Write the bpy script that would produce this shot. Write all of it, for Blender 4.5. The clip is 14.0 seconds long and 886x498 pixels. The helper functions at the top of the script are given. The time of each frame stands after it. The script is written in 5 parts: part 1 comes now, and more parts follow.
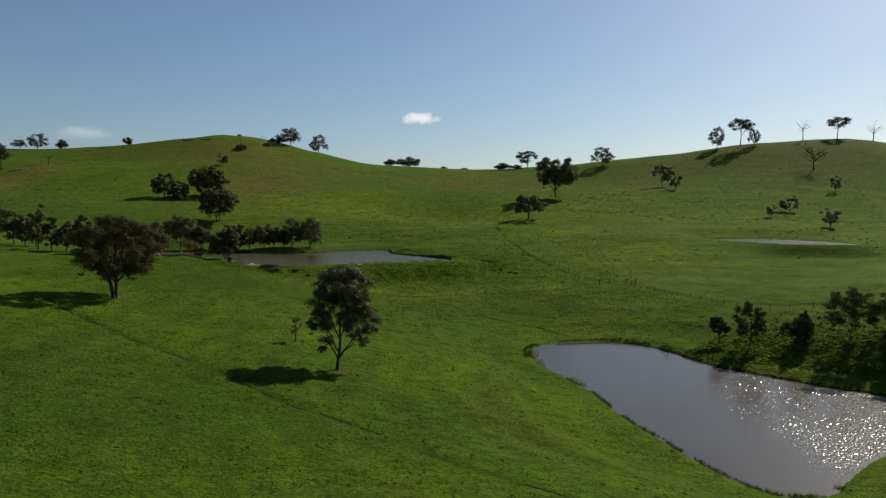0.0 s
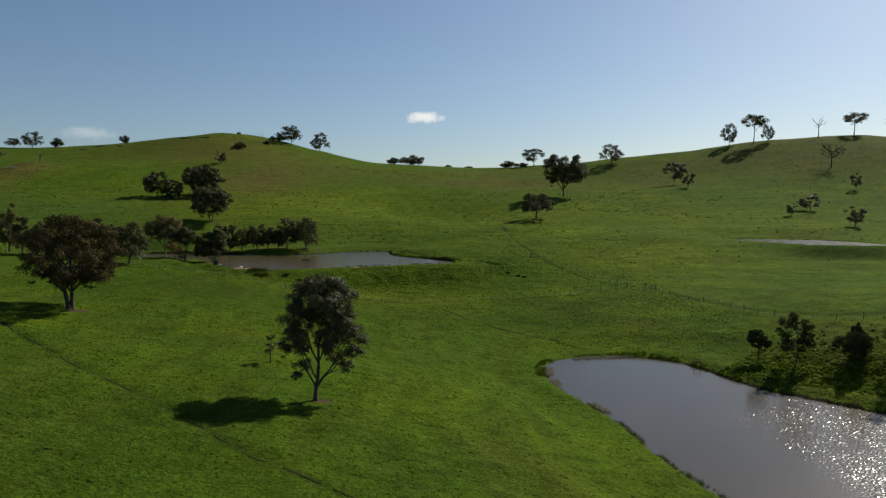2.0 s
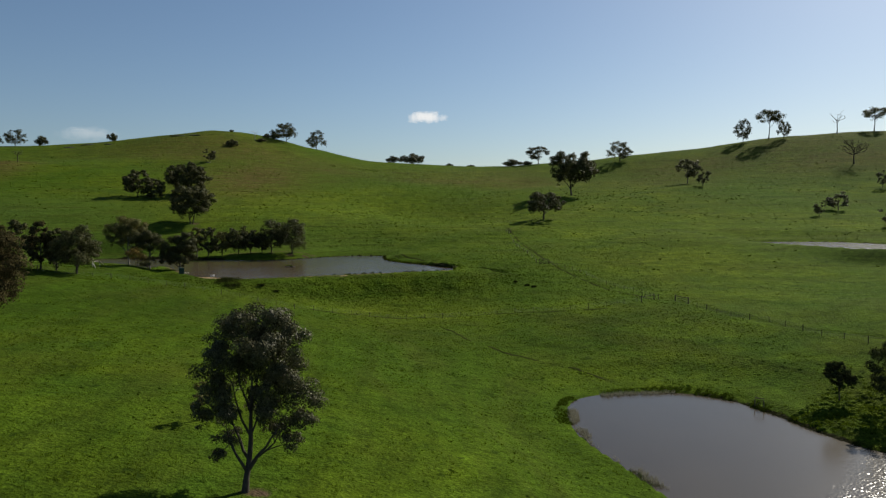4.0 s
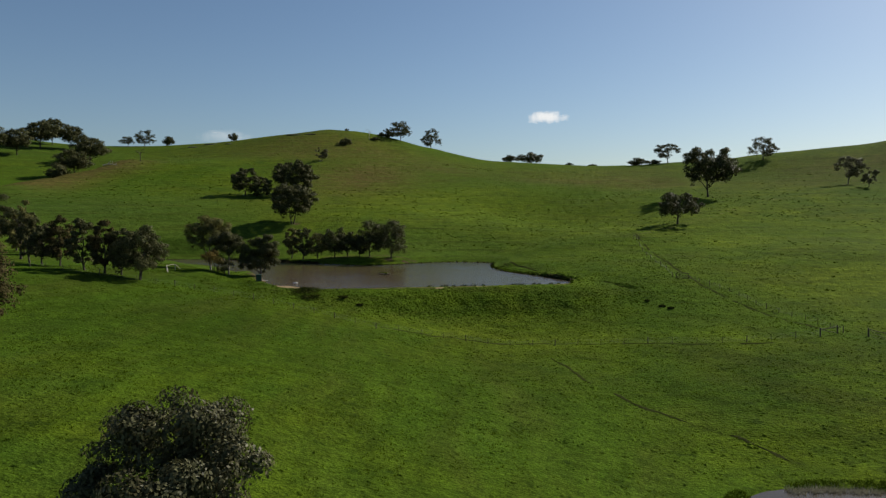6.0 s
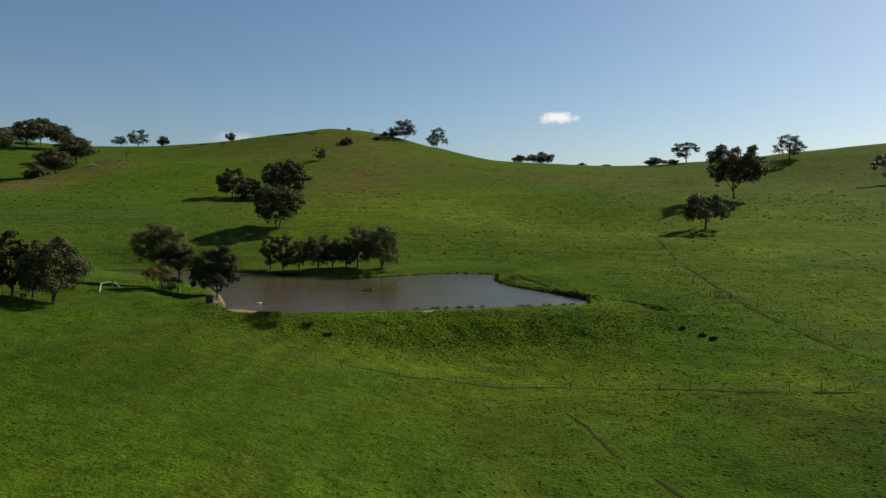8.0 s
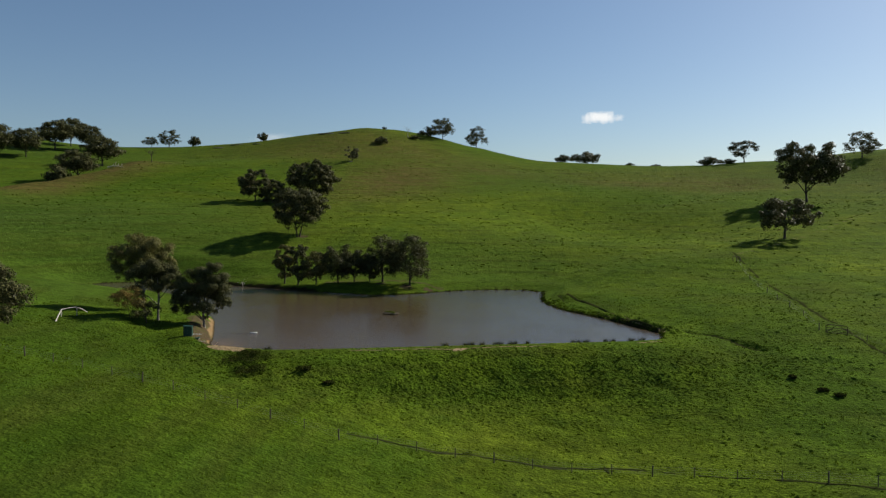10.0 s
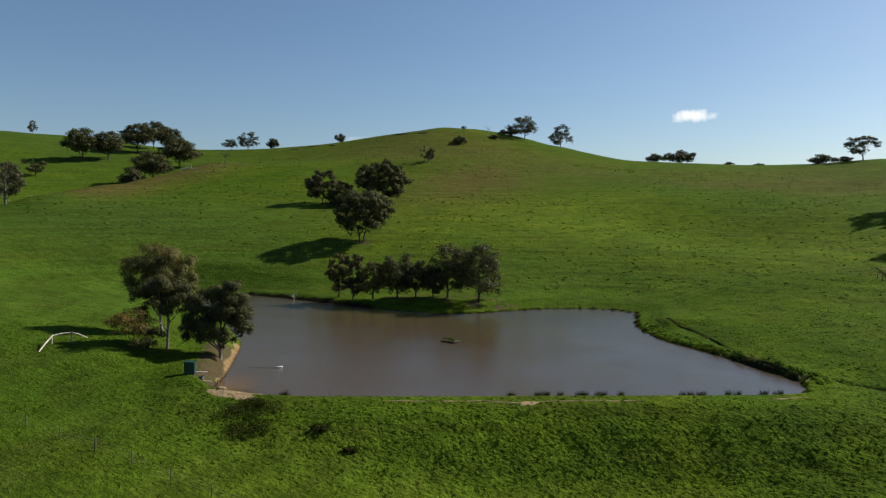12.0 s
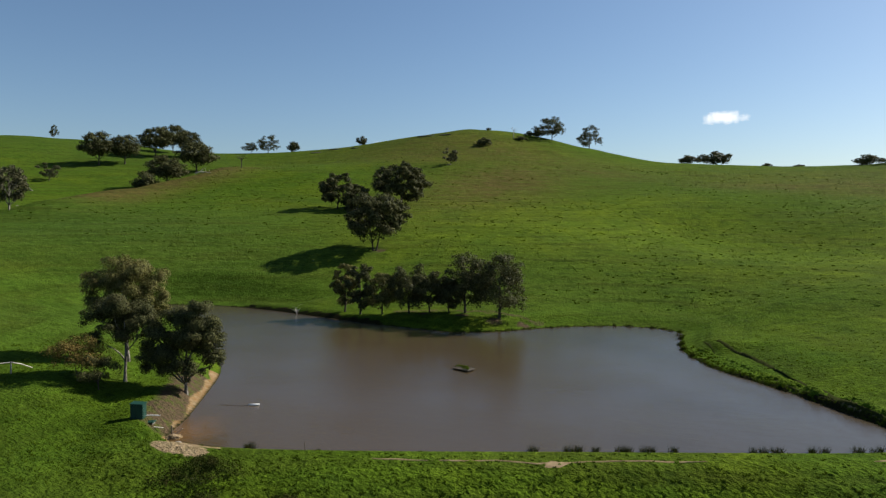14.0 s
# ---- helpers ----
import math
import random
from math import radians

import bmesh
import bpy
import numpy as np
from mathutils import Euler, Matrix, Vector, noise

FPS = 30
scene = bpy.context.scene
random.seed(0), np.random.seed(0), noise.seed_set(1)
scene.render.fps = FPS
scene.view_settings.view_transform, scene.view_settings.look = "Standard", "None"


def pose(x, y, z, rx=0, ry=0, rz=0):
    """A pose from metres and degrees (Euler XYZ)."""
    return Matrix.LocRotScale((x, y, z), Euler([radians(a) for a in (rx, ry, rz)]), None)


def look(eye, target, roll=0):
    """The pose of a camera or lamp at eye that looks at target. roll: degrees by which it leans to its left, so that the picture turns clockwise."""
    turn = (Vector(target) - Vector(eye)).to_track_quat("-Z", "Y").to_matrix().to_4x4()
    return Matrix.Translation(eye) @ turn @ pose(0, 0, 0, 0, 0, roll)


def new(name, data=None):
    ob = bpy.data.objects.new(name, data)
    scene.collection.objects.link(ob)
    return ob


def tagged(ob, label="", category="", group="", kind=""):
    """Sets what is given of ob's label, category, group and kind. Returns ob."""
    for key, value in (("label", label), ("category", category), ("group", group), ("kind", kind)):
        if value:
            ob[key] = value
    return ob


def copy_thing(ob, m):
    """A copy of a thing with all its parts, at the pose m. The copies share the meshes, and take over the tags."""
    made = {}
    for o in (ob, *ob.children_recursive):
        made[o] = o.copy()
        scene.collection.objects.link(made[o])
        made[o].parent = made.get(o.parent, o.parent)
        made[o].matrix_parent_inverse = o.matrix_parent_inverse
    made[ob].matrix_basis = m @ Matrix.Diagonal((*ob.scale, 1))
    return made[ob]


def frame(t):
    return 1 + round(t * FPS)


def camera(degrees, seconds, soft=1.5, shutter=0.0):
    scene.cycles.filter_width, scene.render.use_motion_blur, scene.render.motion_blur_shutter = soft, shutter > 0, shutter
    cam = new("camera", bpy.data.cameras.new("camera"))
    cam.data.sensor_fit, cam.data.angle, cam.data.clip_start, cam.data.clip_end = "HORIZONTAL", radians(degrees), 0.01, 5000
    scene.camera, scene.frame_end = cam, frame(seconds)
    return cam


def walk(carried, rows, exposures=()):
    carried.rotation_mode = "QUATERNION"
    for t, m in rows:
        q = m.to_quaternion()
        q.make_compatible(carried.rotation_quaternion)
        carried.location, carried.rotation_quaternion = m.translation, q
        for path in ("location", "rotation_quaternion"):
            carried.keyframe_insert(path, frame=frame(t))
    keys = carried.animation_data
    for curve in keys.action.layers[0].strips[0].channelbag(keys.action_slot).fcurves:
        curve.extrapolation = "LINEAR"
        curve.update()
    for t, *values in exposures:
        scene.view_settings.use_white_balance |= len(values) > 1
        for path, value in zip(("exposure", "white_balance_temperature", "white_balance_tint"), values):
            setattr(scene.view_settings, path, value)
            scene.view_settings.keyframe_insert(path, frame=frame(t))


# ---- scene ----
cam = camera(65.0, 14.0, soft=1.3)

# seconds, x, y, z, heading, tilt, lean
PATH = (
    (0, 0.00, 0.00, 17.99, -0.177, -3.257, -0.194),
    (0.5, 0.13, 3.21, 17.84, -0.066, -3.278, -0.195),
    (1, 0.32, 6.90, 17.74, 0.041, -3.273, -0.248),
    (1.5, 0.49, 11.30, 17.73, 0.138, -3.287, -0.270),
    (2, 0.72, 16.38, 17.76, 0.240, -3.292, -0.294),
    (2.5, 0.90, 22.08, 17.81, 0.318, -3.293, -0.332),
    (3, 1.10, 28.27, 17.86, 0.390, -3.300, -0.320),
    (3.2, 1.17, 30.85, 17.85, 0.394, -3.300, -0.422),
    (5.3, 2.06, 60.92, 17.73, 0.714, -3.191, -0.108),
    (5.4, 2.03, 62.37, 17.75, 1.062, -3.186, -0.111),
    (5.5, 1.99, 63.82, 17.78, 1.642, -3.181, -0.115),
    (5.6, 2.02, 65.28, 17.81, 3.293, -3.178, -0.059),
    (5.7, 2.06, 66.74, 17.83, 5.312, -3.174, -0.003),
    (5.8, 2.09, 68.21, 17.85, 7.160, -3.171, 0.053),
    (5.9, 2.12, 69.67, 17.88, 8.905, -3.167, 0.109),
    (6, 2.15, 71.13, 17.90, 10.113, -3.164, 0.164),
    (6.1, 2.20, 72.56, 17.93, 10.690, -3.155, 0.166),
    (6.2, 2.26, 73.99, 17.96, 10.767, -3.146, 0.168),
    (6.5, 2.41, 78.26, 18.06, 10.816, -3.119, 0.174),
    (7, 2.20, 85.41, 18.27, 10.878, -3.095, 0.186),
    (7.5, 1.75, 92.55, 18.53, 10.911, -3.088, 0.198),
    (7.7, 1.56, 95.41, 18.66, 10.910, -3.067, 0.129),
    (9.8, -3.03, 124.55, 20.40, 12.249, -3.046, 0.452),
    (9.9, -3.29, 125.82, 20.45, 12.347, -3.018, 0.322),
    (10, -3.54, 127.09, 20.50, 14.317, -2.991, 0.192),
    (10.1, -3.58, 128.39, 20.57, 17.016, -2.983, 0.216),
    (10.2, -3.63, 129.69, 20.63, 17.584, -2.976, 0.241),
    (10.3, -3.67, 130.99, 20.69, 17.592, -2.969, 0.265),
    (10.5, -3.76, 133.59, 20.82, 17.585, -2.954, 0.315),
    (10.8, -4.62, 137.37, 20.95, 17.586, -2.939, 0.319),
    (10.9, -4.91, 138.63, 20.99, 18.179, -2.933, 0.321),
    (11, -5.19, 139.89, 21.03, 20.115, -2.928, 0.322),
    (11.1, -5.39, 141.09, 21.07, 20.409, -2.922, 0.315),
    (11.2, -5.59, 142.30, 21.10, 20.453, -2.917, 0.307),
    (11.5, -6.18, 145.91, 21.21, 20.523, -2.900, 0.284),
    (11.7, -6.79, 148.19, 21.25, 20.512, -2.888, 0.282),
    (11.8, -7.09, 149.32, 21.28, 20.527, -2.882, 0.281),
    (11.9, -7.40, 150.46, 21.30, 20.584, -2.876, 0.279),
    (12, -7.71, 151.60, 21.33, 21.198, -2.870, 0.278),
    (12.1, -7.94, 152.73, 21.35, 22.558, -2.858, 0.284),
    (12.2, -8.18, 153.86, 21.38, 23.574, -2.847, 0.290),
    (12.3, -8.41, 154.99, 21.41, 23.613, -2.835, 0.295),
    (12.5, -8.88, 157.25, 21.46, 23.608, -2.812, 0.307),
    (13, -10.15, 162.08, 21.65, 23.578, -2.659, 0.216),
    (13.5, -11.03, 165.54, 21.74, 23.520, -2.609, 0.176),
    (14, -11.77, 168.00, 21.70, 23.432, -2.551, 0.165),
)

def flight(x, y, z, heading, tilt, lean):
    h, p = radians(heading), radians(tilt)
    way = Vector((-math.sin(h) * math.cos(p), math.cos(h) * math.cos(p), math.sin(p)))
    eye = Vector((x, y, z))
    return look(eye, eye + way, lean)

walk(cam, [(t, flight(*row)) for t, *row in PATH], exposures=((0.0, 0.36, 6720, 7), (3.0, 0.36, 6720, 7), (5.5, 0.37, 6680, 7), (7.0, 0.43, 6680, 7), (10.0, 0.50, 6660, 7), (12.0, 0.63, 6550, 7), (14.0, 0.74, 6500, 7)))

# ---- light ----
SUN_AZIMUTH, SUN_HEIGHT = radians(40.0), radians(36.0)
world = bpy.data.worlds.new("sky")
scene.world = world
world.use_nodes = True
wn = world.node_tree.nodes
sky = wn.new("ShaderNodeTexSky")
sky.sky_type = 'NISHITA'
sky.sun_disc = False
sky.sun_elevation, sky.sun_rotation = SUN_HEIGHT, SUN_AZIMUTH
sky.altitude, sky.air_density, sky.dust_density, sky.ozone_density = 300, 1.0, 0.92, 4.3
wn["Background"].inputs["Strength"].default_value = 0.063
world.node_tree.links.new(sky.outputs[0], wn["Background"].inputs["Color"])

sun_data = bpy.data.lights.new("sun", 'SUN')
sun_data.energy, sun_data.angle, sun_data.color = 5.0, radians(0.53), (1.0, 0.94, 0.85)
sun_lamp = new("sun", sun_data)
sun_from = Vector((math.sin(SUN_AZIMUTH) * math.cos(SUN_HEIGHT), math.cos(SUN_AZIMUTH) * math.cos(SUN_HEIGHT), math.sin(SUN_HEIGHT)))
sun_lamp.matrix_world = look(sun_from * 900 + Vector((0, 200, 0)), (0, 200, 0))

# ---- materials ----
class Mat:
    """A node material with short ways to add and join nodes."""

    def __init__(self, name):
        self.m = bpy.data.materials.new(name)
        self.m.use_nodes = True
        self.t = self.m.node_tree
        self.bsdf = self.t.nodes["Principled BSDF"]
        self.out = self.t.nodes["Material Output"]

    def add(self, kind, **values):
        n = self.t.nodes.new(kind)
        for k, v in values.items():
            if k in n.inputs:
                n.inputs[k].default_value = v
        return n

    def put(self, a, b):
        self.t.links.new(a, b)

    def pos(self):
        return self.add("ShaderNodeNewGeometry").outputs["Position"]

    def local(self):
        return self.add("ShaderNodeTexCoord").outputs["Object"]

    def noise(self, where, scale, detail=4.0, rough=0.55, stretch=None):
        if stretch:
            mp = self.add("ShaderNodeMapping")
            mp.inputs["Scale"].default_value = stretch
            self.put(where, mp.inputs["Vector"])
            where = mp.outputs[0]
        n = self.add("ShaderNodeTexNoise", Scale=scale, Detail=detail, Roughness=rough)
        self.put(where, n.inputs["Vector"])
        return n.outputs["Fac"]

    def span(self, fac, lo, hi, a=0.0, b=1.0):
        n = self.add("ShaderNodeMapRange")
        n.inputs["From Min"].default_value, n.inputs["From Max"].default_value = lo, hi
        n.inputs["To Min"].default_value, n.inputs["To Max"].default_value = a, b
        self.put(fac, n.inputs["Value"])
        return n.outputs[0]

    def mix(self, fac, a, b):
        n = self.t.nodes.new("ShaderNodeMix")
        n.data_type = 'RGBA'
        ia, ib, f = n.inputs[6], n.inputs[7], n.inputs[0]
        for sock, v in ((ia, a), (ib, b)):
            if isinstance(v, tuple):
                sock.default_value = (*v, 1.0)
            else:
                self.put(v, sock)
        if isinstance(fac, float):
            f.default_value = fac
        else:
            self.put(fac, f)
        return n.outputs[2]

    def calc(self, op, a, b):
        n = self.t.nodes.new("ShaderNodeMath")
        n.operation = op
        for i, v in ((0, a), (1, b)):
            if isinstance(v, (int, float)):
                n.inputs[i].default_value = v
            else:
                self.put(v, n.inputs[i])
        return n.outputs[0]

    def dim(self, color, fac):
        n = self.t.nodes.new("ShaderNodeVectorMath")
        n.operation = 'SCALE'
        self.put(color, n.inputs[0])
        self.put(fac, n.inputs["Scale"])
        return n.outputs[0]

    def attr(self, name):
        n = self.t.nodes.new("ShaderNodeAttribute")
        n.attribute_name = name
        return n.outputs["Fac"]

    def island(self):
        return self.add("ShaderNodeNewGeometry").outputs["Random Per Island"]

    def bump(self, height, strength, distance, onto=None):
        n = self.add("ShaderNodeBump", Strength=strength, Distance=distance)
        self.put(height, n.inputs["Height"])
        if onto:
            self.put(onto, n.inputs["Normal"])
        return n.outputs["Normal"]

    def done(self, color=None, rough=None, normal=None, spec=None):
        if color is not None:
            if isinstance(color, tuple):
                self.bsdf.inputs["Base Color"].default_value = (*color, 1.0)
            else:
                self.put(color, self.bsdf.inputs["Base Color"])
        if rough is not None:
            if isinstance(rough, (int, float)):
                self.bsdf.inputs["Roughness"].default_value = rough
            else:
                self.put(rough, self.bsdf.inputs["Roughness"])
        if normal is not None:
            self.put(normal, self.bsdf.inputs["Normal"])
        if spec is not None:
            self.bsdf.inputs["Specular IOR Level"].default_value = spec
        return self.m


def pasture_material():
    k = Mat("pasture")
    p = k.pos()
    broad, patch = k.noise(p, 0.012, 3), k.noise(p, 0.07, 5, 0.6)
    clump, tuft, fine = k.noise(p, 0.33, 4, 0.6), k.noise(p, 1.3, 3, 0.6), k.noise(p, 4.8, 3, 0.7)
    c = k.mix(k.span(patch, 0.36, 0.66), (0.0392, 0.0715, 0.0060), (0.0735, 0.1035, 0.0059))
    c = k.mix(k.span(broad, 0.42, 0.62), c, (0.0436, 0.0790, 0.0060))
    c = k.mix(k.calc('MULTIPLY', k.attr("grass_shade"), k.span(patch, 0.3, 0.7, 0.6, 1.0)), c, (0.0215, 0.0423, 0.0038))
    c = k.mix(k.calc('MULTIPLY', k.attr("cool_haze"), k.span(patch, 0.3, 0.7, 0.7, 1.0)), c, (0.0362, 0.0600, 0.0132))
    c = k.mix(k.calc('MULTIPLY', k.attr("lush_sunlit"), k.span(patch, 0.3, 0.7, 0.45, 1.0)), c, (0.0926, 0.1224, 0.0088))
    terrace = k.noise(p, 1.0, 3, 0.6, (0.03, 0.03, 0.9))
    c = k.mix(k.span(terrace, 0.46, 0.70, 0.0, 0.45), c, (0.0447, 0.0508, 0.0085))
    c = k.mix(k.calc('MULTIPLY', k.attr("dry"), k.span(k.noise(p, 0.16, 5, 0.65), 0.35, 0.65, 0.55, 1.3)), c, (0.0755, 0.0608, 0.0177))
    c = k.mix(k.span(clump, 0.50, 0.72, 0.0, 0.5), c, (0.0215, 0.0423, 0.0042))
    c = k.dim(c, k.span(fine, 0.32, 0.68, 0.66, 1.5))
    c = k.dim(c, k.span(k.noise(p, 2.1, 2, 0.6, (1.0, 1.3, 1.0)), 0.32, 0.68, 0.8, 1.2))
    c = k.dim(c, k.span(k.noise(p, 0.5, 3, 0.6, (0.7, 1.4, 1.0)), 0.32, 0.68, 0.8, 1.2))
    c = k.mix(k.span(k.noise(p, 0.55, 2, 0.5), 0.66, 0.72, 0.0, 0.6), c, (0.0142, 0.0277, 0.0034))
    c = k.mix(k.span(tuft, 0.60, 0.72, 0.0, 0.6), c, (0.0129, 0.0277, 0.0033))
    c = k.mix(k.span(k.calc('MULTIPLY', k.attr("track"), k.span(tuft, 0.35, 0.62, 0.2, 1.0)), 0.05, 0.6, 0.0, 0.45), c, (0.0136, 0.0185, 0.0045))
    c = k.dim(c, k.span(k.noise(p, 1.0, 4, 0.65, (0.045, 0.045, 1.7)), 0.32, 0.68, 0.78, 1.2))
    bare = k.mix(k.span(k.noise(p, 1.7, 5, 0.7), 0.3, 0.7), (0.1540, 0.1078, 0.0577), (0.3080, 0.2310, 0.1424))
    c = k.mix(k.span(k.calc('MULTIPLY', k.attr("bare"), k.span(k.noise(p, 0.45, 4, 0.65), 0.36, 0.58, 0.1, 1.0)), 0.25, 0.5), c, bare)
    c = k.mix(k.span(k.calc('MULTIPLY', k.attr("soil_shade"), k.span(k.noise(p, 0.8, 4, 0.65), 0.3, 0.6, 0.3, 1.0)), 0.2, 0.7), c, k.mix(k.span(fine, 0.3, 0.7), (0.0447, 0.0308, 0.0193), (0.0963, 0.0678, 0.0431)))
    ochre = k.mix(k.span(k.noise(p, 1.1, 5, 0.7), 0.35, 0.65), (0.1771, 0.0963, 0.0370), (0.2464, 0.1809, 0.1078))
    c = k.mix(k.span(k.attr("ochre"), 0.35, 0.65), c, ochre)
    mud_shade = k.mix(k.span(fine, 0.3, 0.7), (0.0092, 0.0092, 0.0039), (0.0246, 0.0208, 0.0100))
    c = k.mix(k.span(k.attr("mud_shade"), 0.3, 0.7), c, mud_shade)
    rough = k.calc('MULTIPLY', k.attr("rough"), k.span(clump, 0.3, 0.6, 0.45, 1.0))
    # rough turf: shaded gaps and sunlit tussock tips put into the colour
    c = k.mix(k.calc('MULTIPLY', rough, k.span(k.noise(p, 2.3, 4, 0.65, (0.7, 1.0, 1.0)), 0.54, 0.36, 0.0, 0.35)), c, (0.0169, 0.0308, 0.0035))
    c = k.mix(k.calc('MULTIPLY', rough, k.span(tuft, 0.50, 0.70, 0.0, 0.25)), c, (0.0809, 0.0986, 0.0077))
    # small hummocks; the shade in the pits between them is painted dark
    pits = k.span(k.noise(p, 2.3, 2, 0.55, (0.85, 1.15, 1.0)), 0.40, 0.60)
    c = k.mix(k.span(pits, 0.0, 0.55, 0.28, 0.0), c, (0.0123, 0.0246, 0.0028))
    lift = k.span(k.attr("rough"), 0.0, 1.0, 0.42, 0.85)
    n1 = k.bump(clump, 0.6, 0.4)
    n2 = k.bump(k.calc('MULTIPLY', tuft, lift), 1.0, 0.32, n1)
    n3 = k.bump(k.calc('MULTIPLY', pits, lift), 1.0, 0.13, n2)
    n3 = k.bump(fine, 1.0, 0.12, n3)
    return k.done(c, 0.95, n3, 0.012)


def water_material(name, still, windy, gloss, edge=None, sheen=0.45, plume=None):
    """Silty water. still and windy: how high its ripples stand; edge: the x from which the wind reaches it."""
    k = Mat(name)
    p = k.pos()
    body = k.mix(k.span(k.noise(p, 0.05, 3), 0.35, 0.65), (0.039, 0.030, 0.018), (0.049, 0.038, 0.023))
    if plume:
        off = k.add("ShaderNodeVectorMath")
        off.operation = 'DISTANCE'
        k.put(p, off.inputs[0])
        off.inputs[1].default_value = plume
        reach = k.calc('ADD', off.outputs["Value"], k.calc('MULTIPLY', k.noise(p, 0.08, 4), 14.0))
        body = k.mix(k.span(reach, 84, 14), body, (0.060, 0.039, 0.016))
        body = k.mix(k.span(reach, 13, 7), body, (0.115, 0.062, 0.022))
    streak = k.span(k.noise(p, 0.06, 3), 0.35, 0.65)
    if edge is not None:
        xyz = k.add("ShaderNodeSeparateXYZ")
        k.put(p, xyz.inputs[0])
        streak = k.calc('MULTIPLY', k.span(k.calc('ADD', xyz.outputs[0], k.calc('MULTIPLY', streak, 7.0)), edge, edge + 8), k.span(streak, 0.0, 1.0, 0.55, 1.0))
    amount = k.span(streak, 0.0, 1.0, still, windy)
    small = k.noise(p, 1.6, 3, 0.65, (0.4, 2.4, 1.0))
    wide = k.noise(p, 0.5, 2, 0.6, (1.0, 1.5, 1.0))
    h = k.calc('MULTIPLY', k.calc('ADD', k.calc('MULTIPLY', small, 0.6), wide), amount)
    k.bsdf.inputs["IOR"].default_value = 1.333
    return k.done(body, gloss, k.bump(h, 1.0, 1.0), sheen)


def leaf_material(name, dark, light, tint, clear=0.17, waxy=0.0):
    k = Mat(name)
    r = k.island()
    c = k.mix(r, dark, light)
    c = k.mix(k.span(k.noise(k.pos(), 0.7, 3), 0.48, 0.68, 0.0, 0.7), c, tint)
    k.done(c, 0.45 if waxy else 0.8, None, waxy)
    glow = k.add("ShaderNodeBsdfTranslucent")
    k.put(k.mix(0.5, c, light), glow.inputs["Color"])
    blend = k.add("ShaderNodeMixShader")
    blend.inputs[0].default_value = clear
    k.put(k.bsdf.outputs[0], blend.inputs[1])
    k.put(glow.outputs[0], blend.inputs[2])
    k.put(blend.outputs[0], k.out.inputs["Surface"])
    return k.m


def bark_material(name, dark, light, low, high):
    k = Mat(name)
    p = k.pos()
    f = k.noise(p, 3.0, 5, 0.65, (1.0, 1.0, 0.25))
    c = k.mix(k.span(f, low, high), dark, light)
    c = k.mix(k.span(k.noise(p, 11.0, 4), 0.5, 0.8, 0.0, 0.5), c, tuple(v * 0.5 for v in dark))
    return k.done(c, 0.85, k.bump(f, 0.7, 0.06), 0.2)


def timber_material(name, a, b):
    k = Mat(name)
    p = k.pos()
    g = k.noise(p, 6.0, 5, 0.7, (1.0, 1.0, 0.15))
    return k.done(k.mix(k.span(g, 0.3, 0.7), a, b), 0.85, k.bump(g, 0.5, 0.02), 0.2)


def plain_material(name, a, b, scale, rough, spec=0.3):
    k = Mat(name)
    g = k.noise(k.pos(), scale, 5, 0.6)
    return k.done(k.mix(k.span(g, 0.3, 0.7), a, b), rough, k.bump(g, 0.3, 0.03), spec)


PASTURE = pasture_material()
WATER_LOW = water_material("muddy_rippled_water", 0.004, 0.008, 0.2, 30.0)
WATER_MID = water_material("muddy_calm_water", 0.014, 0.055, 0.2, None, 0.46, (-63, 221, 0))
WATER_FAR = water_material("silver_rippled_water", 0.006, 0.012, 0.2)
GRASS = leaf_material("grass_blades", (0.0320, 0.0608, 0.0032), (0.0704, 0.1024, 0.0064), (0.0480, 0.0688, 0.0048), 0.35)
TUSSOCK = leaf_material("coarse_tussock", (0.0208, 0.0416, 0.0024), (0.0496, 0.0752, 0.0056), (0.0384, 0.0496, 0.0064), 0.3)
REED = leaf_material("dry_reed", (0.0880, 0.0880, 0.0480), (0.3200, 0.3040, 0.2240), (0.0560, 0.0680, 0.0208), 0.25, 0.3)
LEAF_OLIVE = leaf_material("olive_gum_leaf", (0.040, 0.043, 0.014), (0.170, 0.160, 0.052), (0.120, 0.094, 0.036), 0.22, 0.03)
LEAF_DARK = leaf_material("dark_gum_leaf", (0.016, 0.020, 0.008), (0.104, 0.105, 0.041), (0.062, 0.057, 0.024), 0.18, 0.03)
LEAF_RUST = leaf_material("rusty_gum_leaf", (0.026, 0.022, 0.010), (0.090, 0.074, 0.034), (0.044, 0.046, 0.018), 0.15)
LEAF_DUSK = leaf_material("deep_olive_gum_leaf", (0.016, 0.018, 0.008), (0.110, 0.108, 0.052), (0.072, 0.064, 0.030), 0.14, 0.06)
LEAF_WATTLE = leaf_material("dark_wattle_leaf", (0.014, 0.018, 0.007), (0.070, 0.078, 0.030), (0.044, 0.050, 0.018), 0.12)
LEAF_AMBER = leaf_material("amber_leaf", (0.060, 0.050, 0.017), (0.200, 0.140, 0.046), (0.075, 0.082, 0.026), 0.22)
RUSH = leaf_material("dark_rush", (0.0112, 0.0192, 0.0040), (0.0368, 0.0464, 0.0096), (0.0480, 0.0416, 0.0144), 0.15)
BARK = bark_material("rough_grey_bark", (0.034, 0.027, 0.020), (0.085, 0.070, 0.054), 0.35, 0.7)
BARK_PALE = bark_material("pale_gum_bark", (0.075, 0.064, 0.052), (0.330, 0.300, 0.255), 0.45, 0.62)
